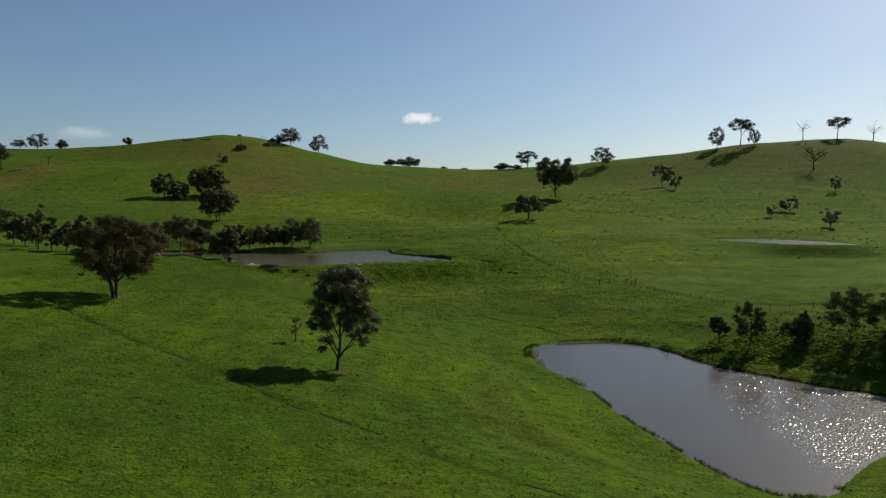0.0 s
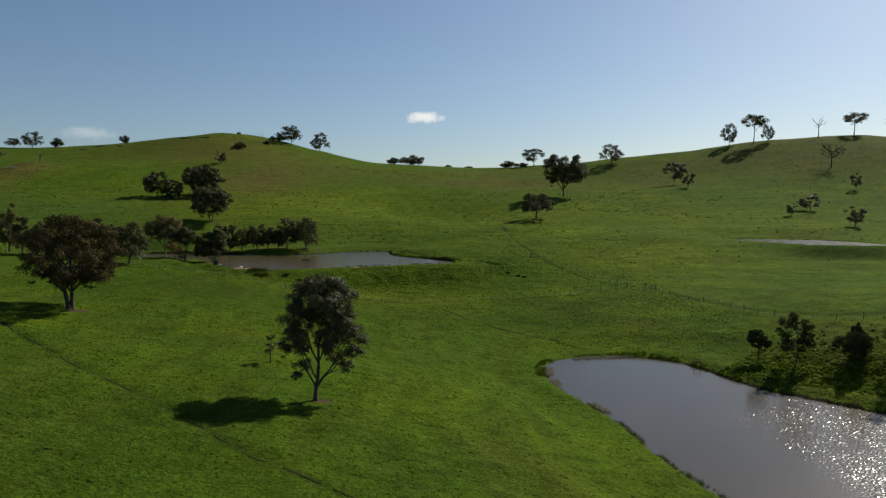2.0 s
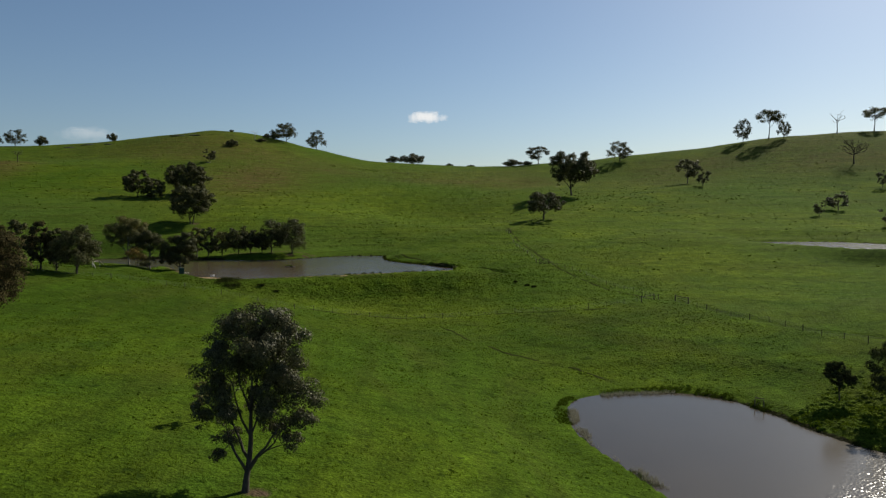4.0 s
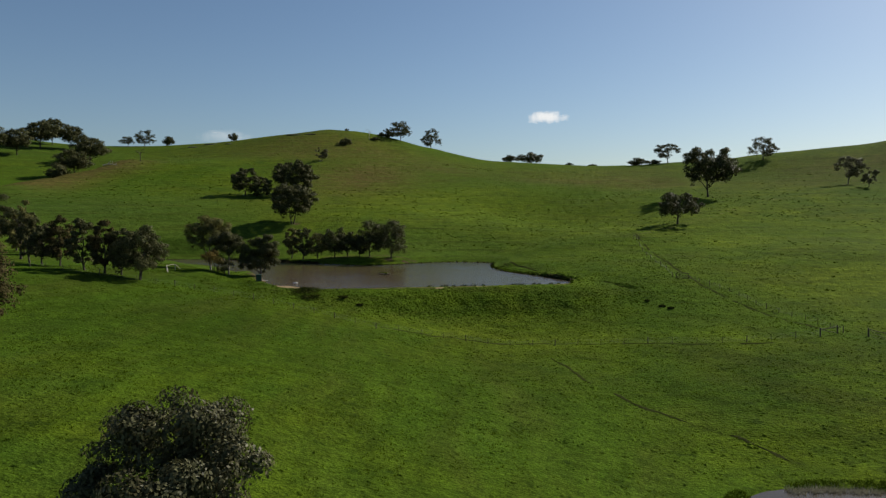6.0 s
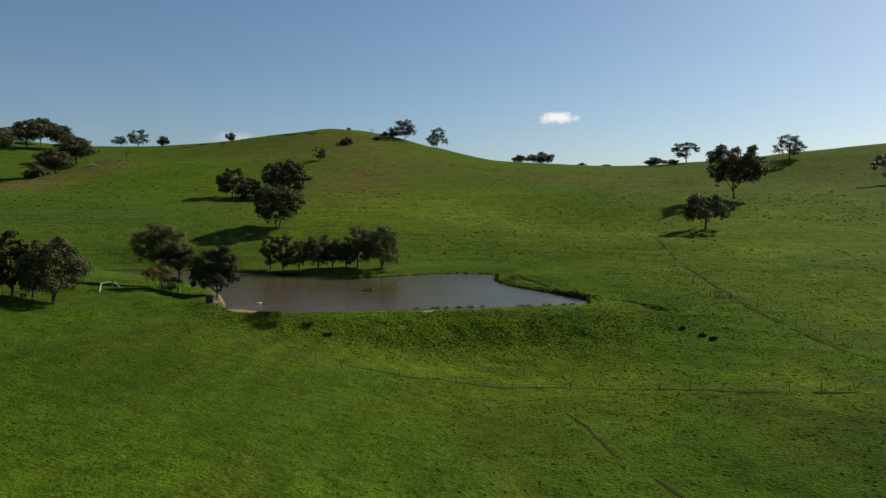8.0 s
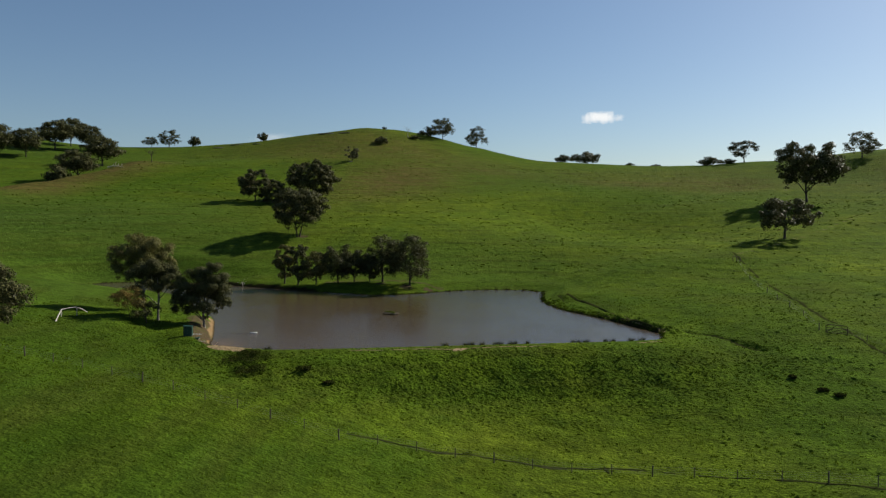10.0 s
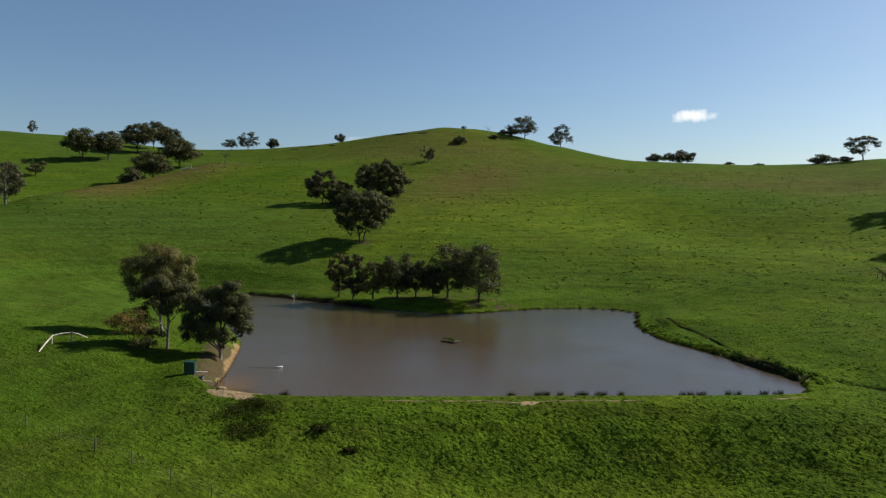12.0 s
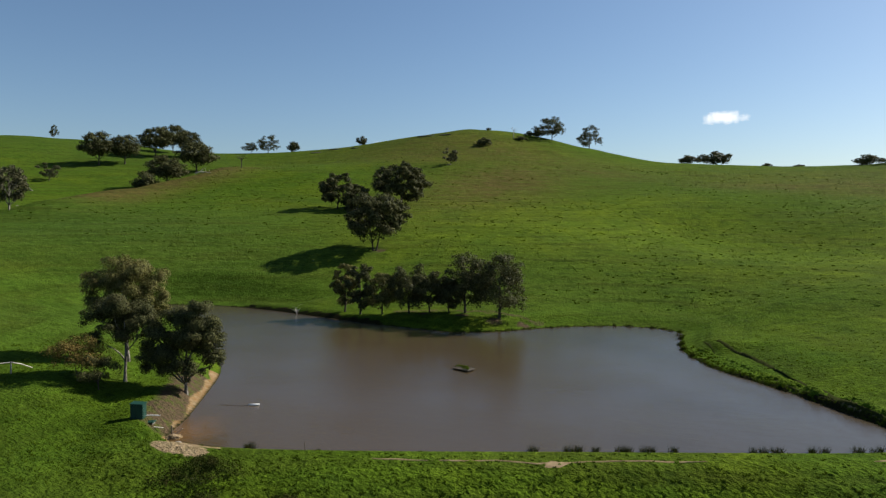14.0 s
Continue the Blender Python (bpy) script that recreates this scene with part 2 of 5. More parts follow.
DEADWOOD = bark_material("bleached_dead_wood", (0.200, 0.180, 0.155), (0.480, 0.440, 0.390), 0.3, 0.6)
POST_WOOD = timber_material("weathered_post", (0.055, 0.045, 0.034), (0.120, 0.100, 0.078))
BOARD = timber_material("silvered_board", (0.220, 0.195, 0.160), (0.420, 0.385, 0.330))
GREEN_STEEL = plain_material("dark_green_sheet", (0.006, 0.032, 0.022), (0.010, 0.046, 0.032), 2.0, 0.45, 0.4)
WIRE = plain_material("galvanised_wire", (0.180, 0.180, 0.175), (0.280, 0.280, 0.270), 4.0, 0.5, 0.5)
STONE = plain_material("field_stone", (0.110, 0.100, 0.085), (0.240, 0.220, 0.190), 1.5, 0.9)
CLAY = plain_material("trodden_clay", (0.1280, 0.0920, 0.0496), (0.2720, 0.2000, 0.1200), 1.4, 0.95, 0.0)
LEDGE = plain_material("lichened_dark_rock", (0.030, 0.032, 0.020), (0.085, 0.080, 0.058), 1.2, 0.9)
PVC = plain_material("white_plastic_pipe", (0.620, 0.610, 0.580), (0.780, 0.770, 0.740), 2.0, 0.4, 0.4)

DARK_SOIL = plain_material("trodden_dark_soil", (0.0160, 0.0216, 0.0056), (0.0368, 0.0400, 0.0144), 2.6, 0.95, 0.0)
HOSE = plain_material("black_hose", (0.012, 0.012, 0.012), (0.022, 0.022, 0.022), 3.0, 0.5, 0.4)

# ---- lie of the land ----
SWELLS = []


def swell(x, y, reach, height):
    SWELLS.append((x, y, reach, height))


# low paddock and the lower dam
swell(60, -40, 60, -5.87)
swell(-76, -32, 24, 2.41)
swell(116, 64, 24, 6.00)
swell(-12, 80, 24, -1.31)
swell(84, 80, 24, -3.47)
swell(-140, 80, 60, 7.81)
swell(36, 80, 24, -4.65)
swell(36, 128, 24, -5.52)
swell(116, 136, 35, 8.77)
# valley floor
swell(4, 160, 24, -2.17)
swell(-76, 176, 24, 0.99)
swell(-78, 226, 7, 1.0)
swell(68, 192, 24, 1.06)
swell(-108, 192, 24, 1.61)
swell(70, 200, 110, -11.68)
swell(-12, 208, 24, -4.60)
swell(140, 240, 60, 3.64)
swell(-92, 256, 24, -1.78)
swell(36, 256, 24, 2.77)
swell(-156, 288, 24, -6.12)
swell(84, 288, 24, 5.15)
swell(-100, 304, 35, -8.25)
swell(-28, 320, 24, -6.23)
# hill slopes
swell(-4, 424, 35, -10.69)
swell(180, 440, 60, 3.95)
swell(-340, 440, 60, -5.11)
swell(-244, 472, 35, 6.14)
swell(-580, 520, 190, 69.61)
# ridge and the country behind
swell(-180, 560, 60, 10.03)
swell(-572, 560, 24, 3.48)
swell(-364, 592, 24, 1.95)
swell(-492, 592, 24, 2.38)
swell(350, 620, 110, 57.45)
swell(-300, 624, 24, 1.88)
swell(260, 624, 24, 2.23)
swell(324, 640, 24, -2.31)
swell(148, 640, 24, 3.10)
swell(-340, 640, 35, 6.34)
swell(-236, 672, 24, -4.46)
swell(-156, 672, 24, 1.88)
swell(-220, 680, 60, 31.41)
swell(180, 680, 60, 11.97)
swell(-700, 690, 110, 18.85)
swell(-140, 704, 24, 4.54)
swell(92, 712, 35, 3.81)
swell(-108, 720, 24, 2.71)
swell(460, 760, 60, 12.63)
swell(490, 760, 110, 23.72)
swell(-4, 784, 35, -0.73)
swell(340, 800, 60, 10.93)
swell(-300, 840, 60, 14.01)
swell(-60, 920, 60, -15.16)
swell(-100, 920, 320, 74.71)


def hashed(ix, iy, seed):
    v = np.sin(ix * 127.1 + iy * 311.7 + seed * 74.7) * 43758.5453
    return v - np.floor(v)


def ripple(x, y, size, seed=0):
    """Smooth value noise, 0 to 1, on a lattice of that size."""
    u, v = x / size, y / size
    ix, iy = np.floor(u), np.floor(v)
    fx, fy = u - ix, v - iy
    fx, fy = fx * fx * (3 - 2 * fx), fy * fy * (3 - 2 * fy)
    a, b = hashed(ix, iy, seed), hashed(ix + 1, iy, seed)
    c, d = hashed(ix, iy + 1, seed), hashed(ix + 1, iy + 1, seed)
    return (a + (b - a) * fx) * (1 - fy) + (c + (d - c) * fx) * fy


def rounded(points, steps=6):
    """A closed Catmull-Rom curve through the points."""
    p = np.array(points, float)
    out = []
    for i in range(len(p)):
        a, b, c, d = p[i - 1], p[i], p[(i + 1) % len(p)], p[(i + 2) % len(p)]
        for k in range(steps):
            s = k / steps
            out.append(0.5 * (2 * b + (c - a) * s + (2 * a - 5 * b + 4 * c - d) * s * s + (3 * b - a - 3 * c + d) * s ** 3))
    return np.array(out)


LOWER_SHORE = rounded([(17.6, 131), (18.6, 139), (21.5, 144), (28, 146.4), (36, 146.4), (42, 142.5), (45, 136.2), (48.6, 124.5), (53, 118),
                       (58, 112), (65, 105), (75, 98), (84, 92), (80, 86), (64, 84), (51, 78.3), (42.4, 71), (38.5, 67.3), (33, 67.5), (29.5, 74.4),
                       (27.2, 83.5), (24.8, 94.3), (23.4, 106), (20.7, 116.5), (18.5, 124)])
MIDDLE_SHORE = rounded([(-62.5, 218.6), (-55, 219.7), (-41, 225), (-27, 231), (-12, 237.3), (-1, 242.2), (3.2, 245.6), (2.1, 252), (-1.7, 257.6), (-8.5, 267),
                        (-13, 272), (-17, 278), (-20.8, 288), (-22, 299), (-22.6, 306), (-27, 309.6), (-34, 310), (-44, 304.8), (-50.5, 298),
                        (-55, 293), (-63, 289.5), (-73, 290.8), (-94, 295.6), (-113, 300.5), (-128, 302), (-141, 299), (-148, 292),
                        (-139, 287), (-123, 283), (-108, 275), (-93, 259), (-80, 246), (-72.5, 235), (-67, 226)])
FAR_SHORE = rounded([(119, 309), (123, 316), (134, 316), (145, 314), (154, 307), (159, 290), (160, 271), (157, 261), (147, 251.5), (139, 254.5), (131, 259), (126.5, 273), (121.5, 289)])
PONDS = ((LOWER_SHORE, -10.4), (MIDDLE_SHORE, 0.0), (FAR_SHORE, 4.0))


def off_line(x, y, line, closed=False):
    """Distance to a line of points, and for a closed one whether a place lies inside."""
    p = np.array(line, float)
    q = np.roll(p, -1, 0) if closed else p[1:]
    best, inside = np.full(x.shape, 1e9), np.zeros(x.shape, bool)
    for a, b in zip(p, q):
        ex, ey = b - a
        t = np.clip(((x - a[0]) * ex + (y - a[1]) * ey) / (ex * ex + ey * ey + 1e-9), 0, 1)
        best = np.minimum(best, np.hypot(x - a[0] - t * ex, y - a[1] - t * ey))
        if closed:
            cross = (a[1] > y) != (b[1] > y)
            inside ^= cross & (x < ex * (y - a[1]) / (ey + 1e-12) + a[0])
    return best, inside


def shore(x, y, line):
    """Signed distance from a shoreline, negative in the water."""
    d = np.full(x.shape, 99.0)
    near = (x > line[:, 0].min() - 40) & (x < line[:, 0].max() + 40) & (y > line[:, 1].min() - 40) & (y < line[:, 1].max() + 40)
    if near.any():
        far, inside = off_line(x[near], y[near], line, True)
        d[near] = np.where(inside, -far, far)
    return d


def smooth(v, a, b):
    s = np.clip((v - a) / (b - a), 0, 1)
    return s * s * (3 - 2 * s)


FURROW = [(-84.7, 136.8), (-55.4, 107.4), (-40.8, 95.5), (-27.6, 85.9), (-19.4, 78.4), (-5.7, 67.6), (1.0, 62.4), (10.4, 54.9), (20, 47)]
FENCE_TRACK = [(-33, 199.4), (-25, 199.8), (-12, 203.3), (0, 204.7), (15, 203), (29, 200.5), (38, 200.2)]
CATTLE_TRACK = [(-5, 204), (2, 187.3), (6, 176), (11, 167.4), (17, 162.4), (23, 158), (28, 152.3)]
HILL_TRACK = [(26, 338), (29.4, 300), (31, 262), (34, 244), (38, 232), (43, 220), (49, 208)]
EAST_TRACK = [(55, 204), (57, 194), (60, 183.6), (63, 173), (68, 163), (74, 152), (84, 140)]
RIDGE_TRACK = [(242, 625), (201, 565), (164, 517), (113, 454), (83, 419), (51, 364), (27, 330)]
DAM_TRACK = [(-59.5, 215.6), (-56.6, 216.7), (-52.5, 218.0), (-49.0, 219.2), (-43.7, 221.0), (-35.1, 223.9), (-25.8, 227.4), (-17.0, 231.6), (-9.9, 234.6), (-5.3, 236.7), (-1.6, 238.4), (3, 241.4)]
SHORE_TRACK = [(-15.5, 290), (-13.6, 286.6), (-11.5, 283.0), (-8.4, 276.5), (-6.0, 271.4), (-3.9, 266.4), (-2.2, 262.0), (-0.9, 258.4), (0.5, 256.2), (1.9, 254.4), (3.0, 252.2), (3.7, 249.5)]
GULLY = [(3.4, 250.5), (4.6, 252.8), (6.4, 252.6), (8.3, 251.4), (12, 249.2), (15.5, 245.3), (18.5, 243)]
SHORE_PATH = [(-17.5, 292), (-14.6, 281), (-11, 273), (-7, 267), (-3, 261), (0.5, 257)]
FOLD = [(-31, 446), (-16, 463), (7, 484), (27, 506), (62, 565)]
SPUR_EDGE = [(-2, 320), (12, 324), (26, 332), (42, 354), (60, 379), (78, 404), (112, 442), (153, 483)]
OCHRE_BANK = [(-60.5, 217.5), (-62.9, 219.6), (-67.2, 226), (-72.7, 235), (-77.5, 242)]


def pasture_height(x, y):
    """Height of the ground, and how it is covered."""
    z = np.zeros(x.shape)
    for sx, sy, r, h in SWELLS:
        z += h * np.exp(-((x - sx) ** 2 + (y - sy) ** 2) / (2.0 * r * r))
    z += 0.9 * (ripple(x, y, 23, 1) - 0.5) * smooth(np.hypot(x, y - 180), 150, 400) + 0.35 * (ripple(x, y, 9, 2) - 0.5) + 0.16 * (ripple(x, y, 2.7, 3) - 0.5)
    # the sharp edge of the western spur, with a gully behind it
    side = x - np.interp(y, (330, 358, 378, 399, 424, 441, 485, 530), (-252, -264, -268, -271, -275, -270, -283, -292))
    spur = smooth(y, 325, 360) * smooth(y, 530, 470) * np.where(side > 0, smooth(side, 38, 0), smooth(-side, 12, 0))
    z += 3.6 * spur - 2.0 * smooth(y, 325, 360) * smooth(y, 530, 470) * smooth(-side, 6, 16) * smooth(-side, 55, 25)
    # a fold between the hill and the spur, and the spur's rounded edge
    z -= 2.8 * np.exp(-(off_line(x, y, FOLD)[0] / 15.0) ** 2)
    z += 2.2 * np.exp(-(off_line(x, y, SPUR_EDGE)[0] / 15.0) ** 2)
    ochre = np.zeros(x.shape)
    mud_shade = np.zeros(x.shape)
    shores = []
    for line, level in PONDS:
        d = shore(x, y, line)
        shores.append(d)
        over = level + 0.16 * smooth(d, 0, 0.6) + (0.14 if level < 3 else 0.75) * smooth(d, 0.9, 3.5)
        land = np.where(z < level, smooth(d, 3.0, 15), smooth(d, 2.0 if level > 3 else 0.5, 22 if level > 3 else 16))
        if level == 0.0:
            land = np.where((y > 282) & (z > level), np.maximum(land, smooth(d, 0.4, 6.5) * smooth(y, 282, 289) * smooth(x, -116, -100)), land)
        bank = over * (1 - land) + z * land
        bed = level - 0.12 - 0.35 * np.clip(-d, 0, 6)
        z = np.where(d < 0, np.minimum(bed, level - 0.1), np.where(d < 30, bank, z))
        mud_shade = np.maximum(mud_shade, smooth(d, 0.55 if level == 0.0 else 0.15, 0.0))
    cut, _ = off_line(x, y, OCHRE_BANK)
    cut = np.where(shores[1] > -0.5, cut, 99)
    ochre = smooth(cut + 1.3 * (ripple(x, y, 2.1, 5) - 0.5), 1.15, 0.35)
    z += 0.7 * smooth(shores[1], 0.0, 3.2) * smooth(cut, 11, 3)
    corner = off_line(x, y, [(-64, 221), (-70, 230), (-77.5, 242)])[0]
    z += 0.75 * smooth(shores[1], 0.0, 2.6) * smooth(corner, 9, 3)
    east = off_line(x, y, [(2.5, 252), (-1.7, 257.6), (-8.5, 267), (-13, 272), (-17, 278)])[0]
    z += (0.22 + 0.7 * smooth(y, 272, 254)) * (0.6 + 0.8 * ripple(x, y, 3.0, 21)) * smooth(shores[1], 0.1, 0.9) * smooth(east, 6, 1.5) * smooth(shores[1], 6, 2)
    # shade of the backlit bank faces, here and below, in the mud colour
    mud_shade = np.maximum(mud_shade, smooth(shores[1] + 0.9 * (ripple(x, y, 2.0, 22) - 0.5), 0.9, 0.45) * smooth(east, 5, 2))
    west = off_line(x, y, [(-118, 303), (-113, 302), (-94, 297), (-83, 294.5)])[0]
    z += 0.7 * smooth(shores[1], 0.1, 0.9) * smooth(west, 5, 1.5) * smooth(shores[1], 6, 2)
    mud_shade = np.maximum(mud_shade, smooth(shores[1] + 0.9 * (ripple(x, y, 2.0, 23) - 0.5), 1.2, 0.6) * smooth(west, 5, 2))
    scarp = off_line(x, y, [(40, 144), (45, 136.2), (48.6, 124.5), (53, 118), (58, 112), (65, 105), (75, 98), (84, 92)])[0]
    z += 0.6 * smooth(shores[0], 0.1, 3.0) * smooth(scarp, 14, 4) * (0.8 + 0.4 * ripple(x, y, 3.3, 25))
    mud_shade = np.maximum(mud_shade, smooth(shores[0] + 1.2 * (ripple(x, y, 1.8, 24) - 0.5), 1.0, 0.4) * smooth(scarp, 4, 2))
    track = np.zeros(x.shape)
    for line, half, depth in ((GULLY, 0.6, 0.55), (FURROW, 0.6, 0.14), (FENCE_TRACK, 0.4, 0.08), (CATTLE_TRACK, 0.35, 0.06), (HILL_TRACK, 0.45, 0.16), (EAST_TRACK, 0.8, 0.18), (SHORE_TRACK, 0.45, 0.2), (SHORE_PATH, 0.4, 0.16)):
        d, _ = off_line(x, y, line)
        d = d + 1.0 * (ripple(x, y, 3.1, 7) - 0.5)
        on = smooth(d, half * 1.5, half * 0.4)
        track = np.maximum(track, on * (0.35 + 0.65 * smooth(ripple(x, y, 5.0, 17), 0.3, 0.65)))
        z -= depth * on
    bare = 0.9 * smooth(off_line(x, y, RIDGE_TRACK)[0], 1.6, 0.6) * 0.42
    bare = np.maximum(bare, 0.9 * smooth(off_line(x, y, SHORE_TRACK)[0], 0.7, 0.2) * smooth(y, 264, 256))
    bare = np.maximum(bare, 2.2 * smooth(np.hypot((x + 58.2) / 1.7, y - 215.3) + 0.8 * (ripple(x, y, 1.5, 13) - 0.5), 1.8, 1.2))
    soil_shade = np.zeros(x.shape)
    for bx, by, br in ((-13.4, 94.6, 1.6), (-59.8, 129.5, 2.2), (-70.0, 229, 2.8), (-109.6, 347, 2.6), (-57, 297.6, 2.6), (-64, 298.6, 1.8), (-51, 300, 2.0), (-73, 298.4, 1.4)):
        soil_shade = np.maximum(soil_shade, smooth(np.hypot(x - bx, y - by) + 1.4 * (ripple(x, y, 1.5, 13) - 0.5), br, br * 0.35))
    # the far-shore strip also paints tree shade into the soil colour
    for line, half in (([(-65.5, 221.5), (-68.5, 226.5), (-71.8, 232), (-74.5, 236.5)], 4.2), ([(-80, 299.5), (-70, 302.5), (-60, 303.5), (-50, 303)], 1.5)):
        soil_shade = np.maximum(soil_shade, (0.9 if half > 3 else 0.6) * smooth(off_line(x, y, line)[0] + 2.0 * (ripple(x, y, 2.3, 15) - 0.5), half, half * 0.5))
    dry = np.zeros(x.shape)
    for dx, dy, rx, ry, s in ((-170, 600, 110, 60, 0.7), (8, 556, 50, 26, 0.75), (50, 582, 44, 36, 0.7), (-129, 506, 36, 40, 0.8), (-93, 576, 44, 30, 0.7), (190, 575, 60, 40, 0.6), (277, 530, 60, 34, 0.6), (-125, 500, 34, 80, 0.95), (-190, 560, 60, 30, 0.7), (60, 560, 50, 30, 0.6), (150, 540, 60, 40, 0.4), (20, 600, 120, 60, 0.35), (40, 640, 60, 40, 0.4), (300, 590, 130, 50, 0.5), (-120, 520, 60, 30, 0.4), (66, 128, 14, 12, 0.35)):
        dry = np.maximum(dry, s * np.exp(-((x - dx) / rx) ** 2 - ((y - dy) / ry) ** 2))
    dry = np.maximum(dry, 1.15 * spur ** 0.4 * smooth(side, 46, 4) * smooth(y, 352, 385))
    lush_sunlit = np.zeros(x.shape)
    # lush patches; those on the eastern slope paint in its sunlit brightness
    for dx, dy, rx, ry, s in ((-12, 206, 34, 8, 0.75), (78, 250, 34, 22, 0.9), (-105, 368, 30, 14, 0.6), (30, 405, 70, 80, 0.65), (-70, 410, 80, 70, 0.6), (60, 330, 60, 40, 0.35), (135, 350, 60, 60, 0.6), (92, 292, 34, 40, 0.5), (-30, 470, 50, 40, 0.4)):
        lush_sunlit = np.maximum(lush_sunlit, s * np.exp(-((x - dx) / rx) ** 2 - ((y - dy) / ry) ** 2))
    grass_shade, cool_haze = np.zeros(x.shape), np.zeros(x.shape)
    # darker grass: shade between blades and on banks, painted into the colour
    for dx, dy, rx, ry, s in ((-74, 206, 30, 14, 0.85), (80, 112, 14, 14, 0.35), (-58, 172, 48, 34, 0.95), (-16, 176, 40, 20, 0.6), (-20, 140, 60, 30, 0.42), (25, 175, 34, 20, 0.5), (-38, 66, 50, 36, 0.95), (-45, 130, 40, 30, 0.35), (10, 60, 40, 20, 0.4), (-32, 214, 42, 6, 0.5), (5, 228, 30, 9, 0.25), (128, 250, 36, 9, 0.9), (110, 290, 14, 30, 0.6)):
        grass_shade = np.maximum(grass_shade, s * np.exp(-((x - dx) / rx) ** 2 - ((y - dy) / ry) ** 2))
    # cooler green to the west: distance haze and missing backlight in the colour
    for dx, dy, rx, ry, s in ((-200, 330, 110, 70, 0.7), (-130, 250, 40, 40, 0.45), (-60, 340, 60, 40, 0.5), (-420, 520, 160, 90, 0.5)):
        cool_haze = np.maximum(cool_haze, s * np.exp(-((x - dx) / rx) ** 2 - ((y - dy) / ry) ** 2))
    rough = np.zeros(x.shape)
    for dx, dy, rx, ry, s in ((-44, 210, 26, 9, 1.0), (-22, 217, 26, 9, 1.0), (0, 227, 22, 10, 0.9), (62, 126, 22, 14, 1.0), (78, 112, 18, 18, 1.0), (-10, 196, 40, 16, 0.55), (20, 180, 36, 22, 0.6), (-66, 212, 18, 10, 0.7), (25, 250, 26, 30, 0.45), (-5, 262, 9, 16, 0.8)):
        rough = np.maximum(rough, s * np.exp(-((x - dx) / rx) ** 2 - ((y - dy) / ry) ** 2))
    z += 0.55 * rough * (ripple(x, y, 2.1, 27) - 0.5) * smooth(np.min(np.stack(shores), 0), 0.5, 2.5)
    return z, dict(rough=rough, grass_shade=grass_shade, cool_haze=cool_haze, ochre=ochre, mud_shade=mud_shade, track=track, bare=bare, soil_shade=soil_shade, dry=dry, lush_sunlit=lush_sunlit), shores


def height_at(x, y):
    z, _, _ = pasture_height(np.atleast_1d(np.float64(x)), np.atleast_1d(np.float64(y)))
    return float(z[0])


def ruled(stops, grow, end_lo, end_hi):
    """Even steps between the stops (place, step to the next), widening steps out to the ends."""
    mid = [stops[0][0]]
    for (a, step), (b, _) in zip(stops, stops[1:]):
        mid += list(np.linspace(a, b, int(round((b - a) / step)) + 1)[1:])
    up, s = [mid[-1]], 0.75
    while up[-1] < end_hi:
        s *= grow
        up.append(up[-1] + s)
    down, s = [mid[0]], 0.75
    while down[-1] > end_lo:
        s *= grow
        down.append(down[-1] - s)
    return np.array(down[:0:-1] + mid + up[1:])


GRID_X = ruled(((-150, 0.75), (-78, 0.5), (12, 0.75), (42, 0.55), (84, 0.75), (96, 0.75)), 1.07, -4400, 4400)
GRID_Y = ruled(((48, 0.75), (104, 0.55), (140, 0.75), (204, 0.5), (264, 0.75), (314, 0.75)), 1.07, -4400, 4400)
LIE = {}


def on_ground(x, y):
    """Height of the built ground sheet, between its corners."""
    i = np.clip(np.searchsorted(GRID_X, x) - 1, 0, len(GRID_X) - 2)
    j = np.clip(np.searchsorted(GRID_Y, y) - 1, 0, len(GRID_Y) - 2)
    u, v = (x - GRID_X[i]) / (GRID_X[i + 1] - GRID_X[i]), (y - GRID_Y[j]) / (GRID_Y[j + 1] - GRID_Y[j])
    z = LIE["z"]
    return (z[j, i] * (1 - u) + z[j, i + 1] * u) * (1 - v) + (z[j + 1, i] * (1 - u) + z[j + 1, i + 1] * u) * v


def raw_mesh(name, verts, faces, material, shade=False):
    """A mesh from arrays of corners and of equal-sided faces."""
    verts, faces = np.asarray(verts, np.float32), np.asarray(faces, np.int32)
    me = bpy.data.meshes.new(name)
    n, k = faces.shape
    me.vertices.add(len(verts))
    me.vertices.foreach_set("co", verts.ravel())
    me.loops.add(n * k)
    me.loops.foreach_set("vertex_index", faces.ravel())
    me.polygons.add(n)
    me.polygons.foreach_set("loop_start", np.arange(0, n * k, k, dtype=np.int32))
    if shade:
        me.polygons.foreach_set("use_smooth", np.ones(n, bool))
    me.update(calc_edges=True)
    if material:
        me.materials.append(material)
    return me


def build_ground():
    xs, ys = GRID_X, GRID_Y
    gx, gy = np.meshgrid(xs, ys)
    z, cover, _ = pasture_height(gx, gy)
    LIE["z"] = z
    w, h = len(xs), len(ys)
    i = (np.arange(h - 1)[:, None] * w + np.arange(w - 1)[None]).ravel()
    faces = np.stack([i, i + 1, i + 1 + w, i + w], 1)
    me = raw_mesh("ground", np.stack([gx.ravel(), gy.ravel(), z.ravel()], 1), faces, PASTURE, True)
    for key, v in cover.items():
        a = me.attributes.new(key, 'FLOAT', 'POINT')
        a.data.foreach_set("value", v.ravel().astype(np.float32))
    return tagged(new("ground", me), "rolling green pasture with worn tracks and bare patches", "ground", kind="structure")


build_ground()


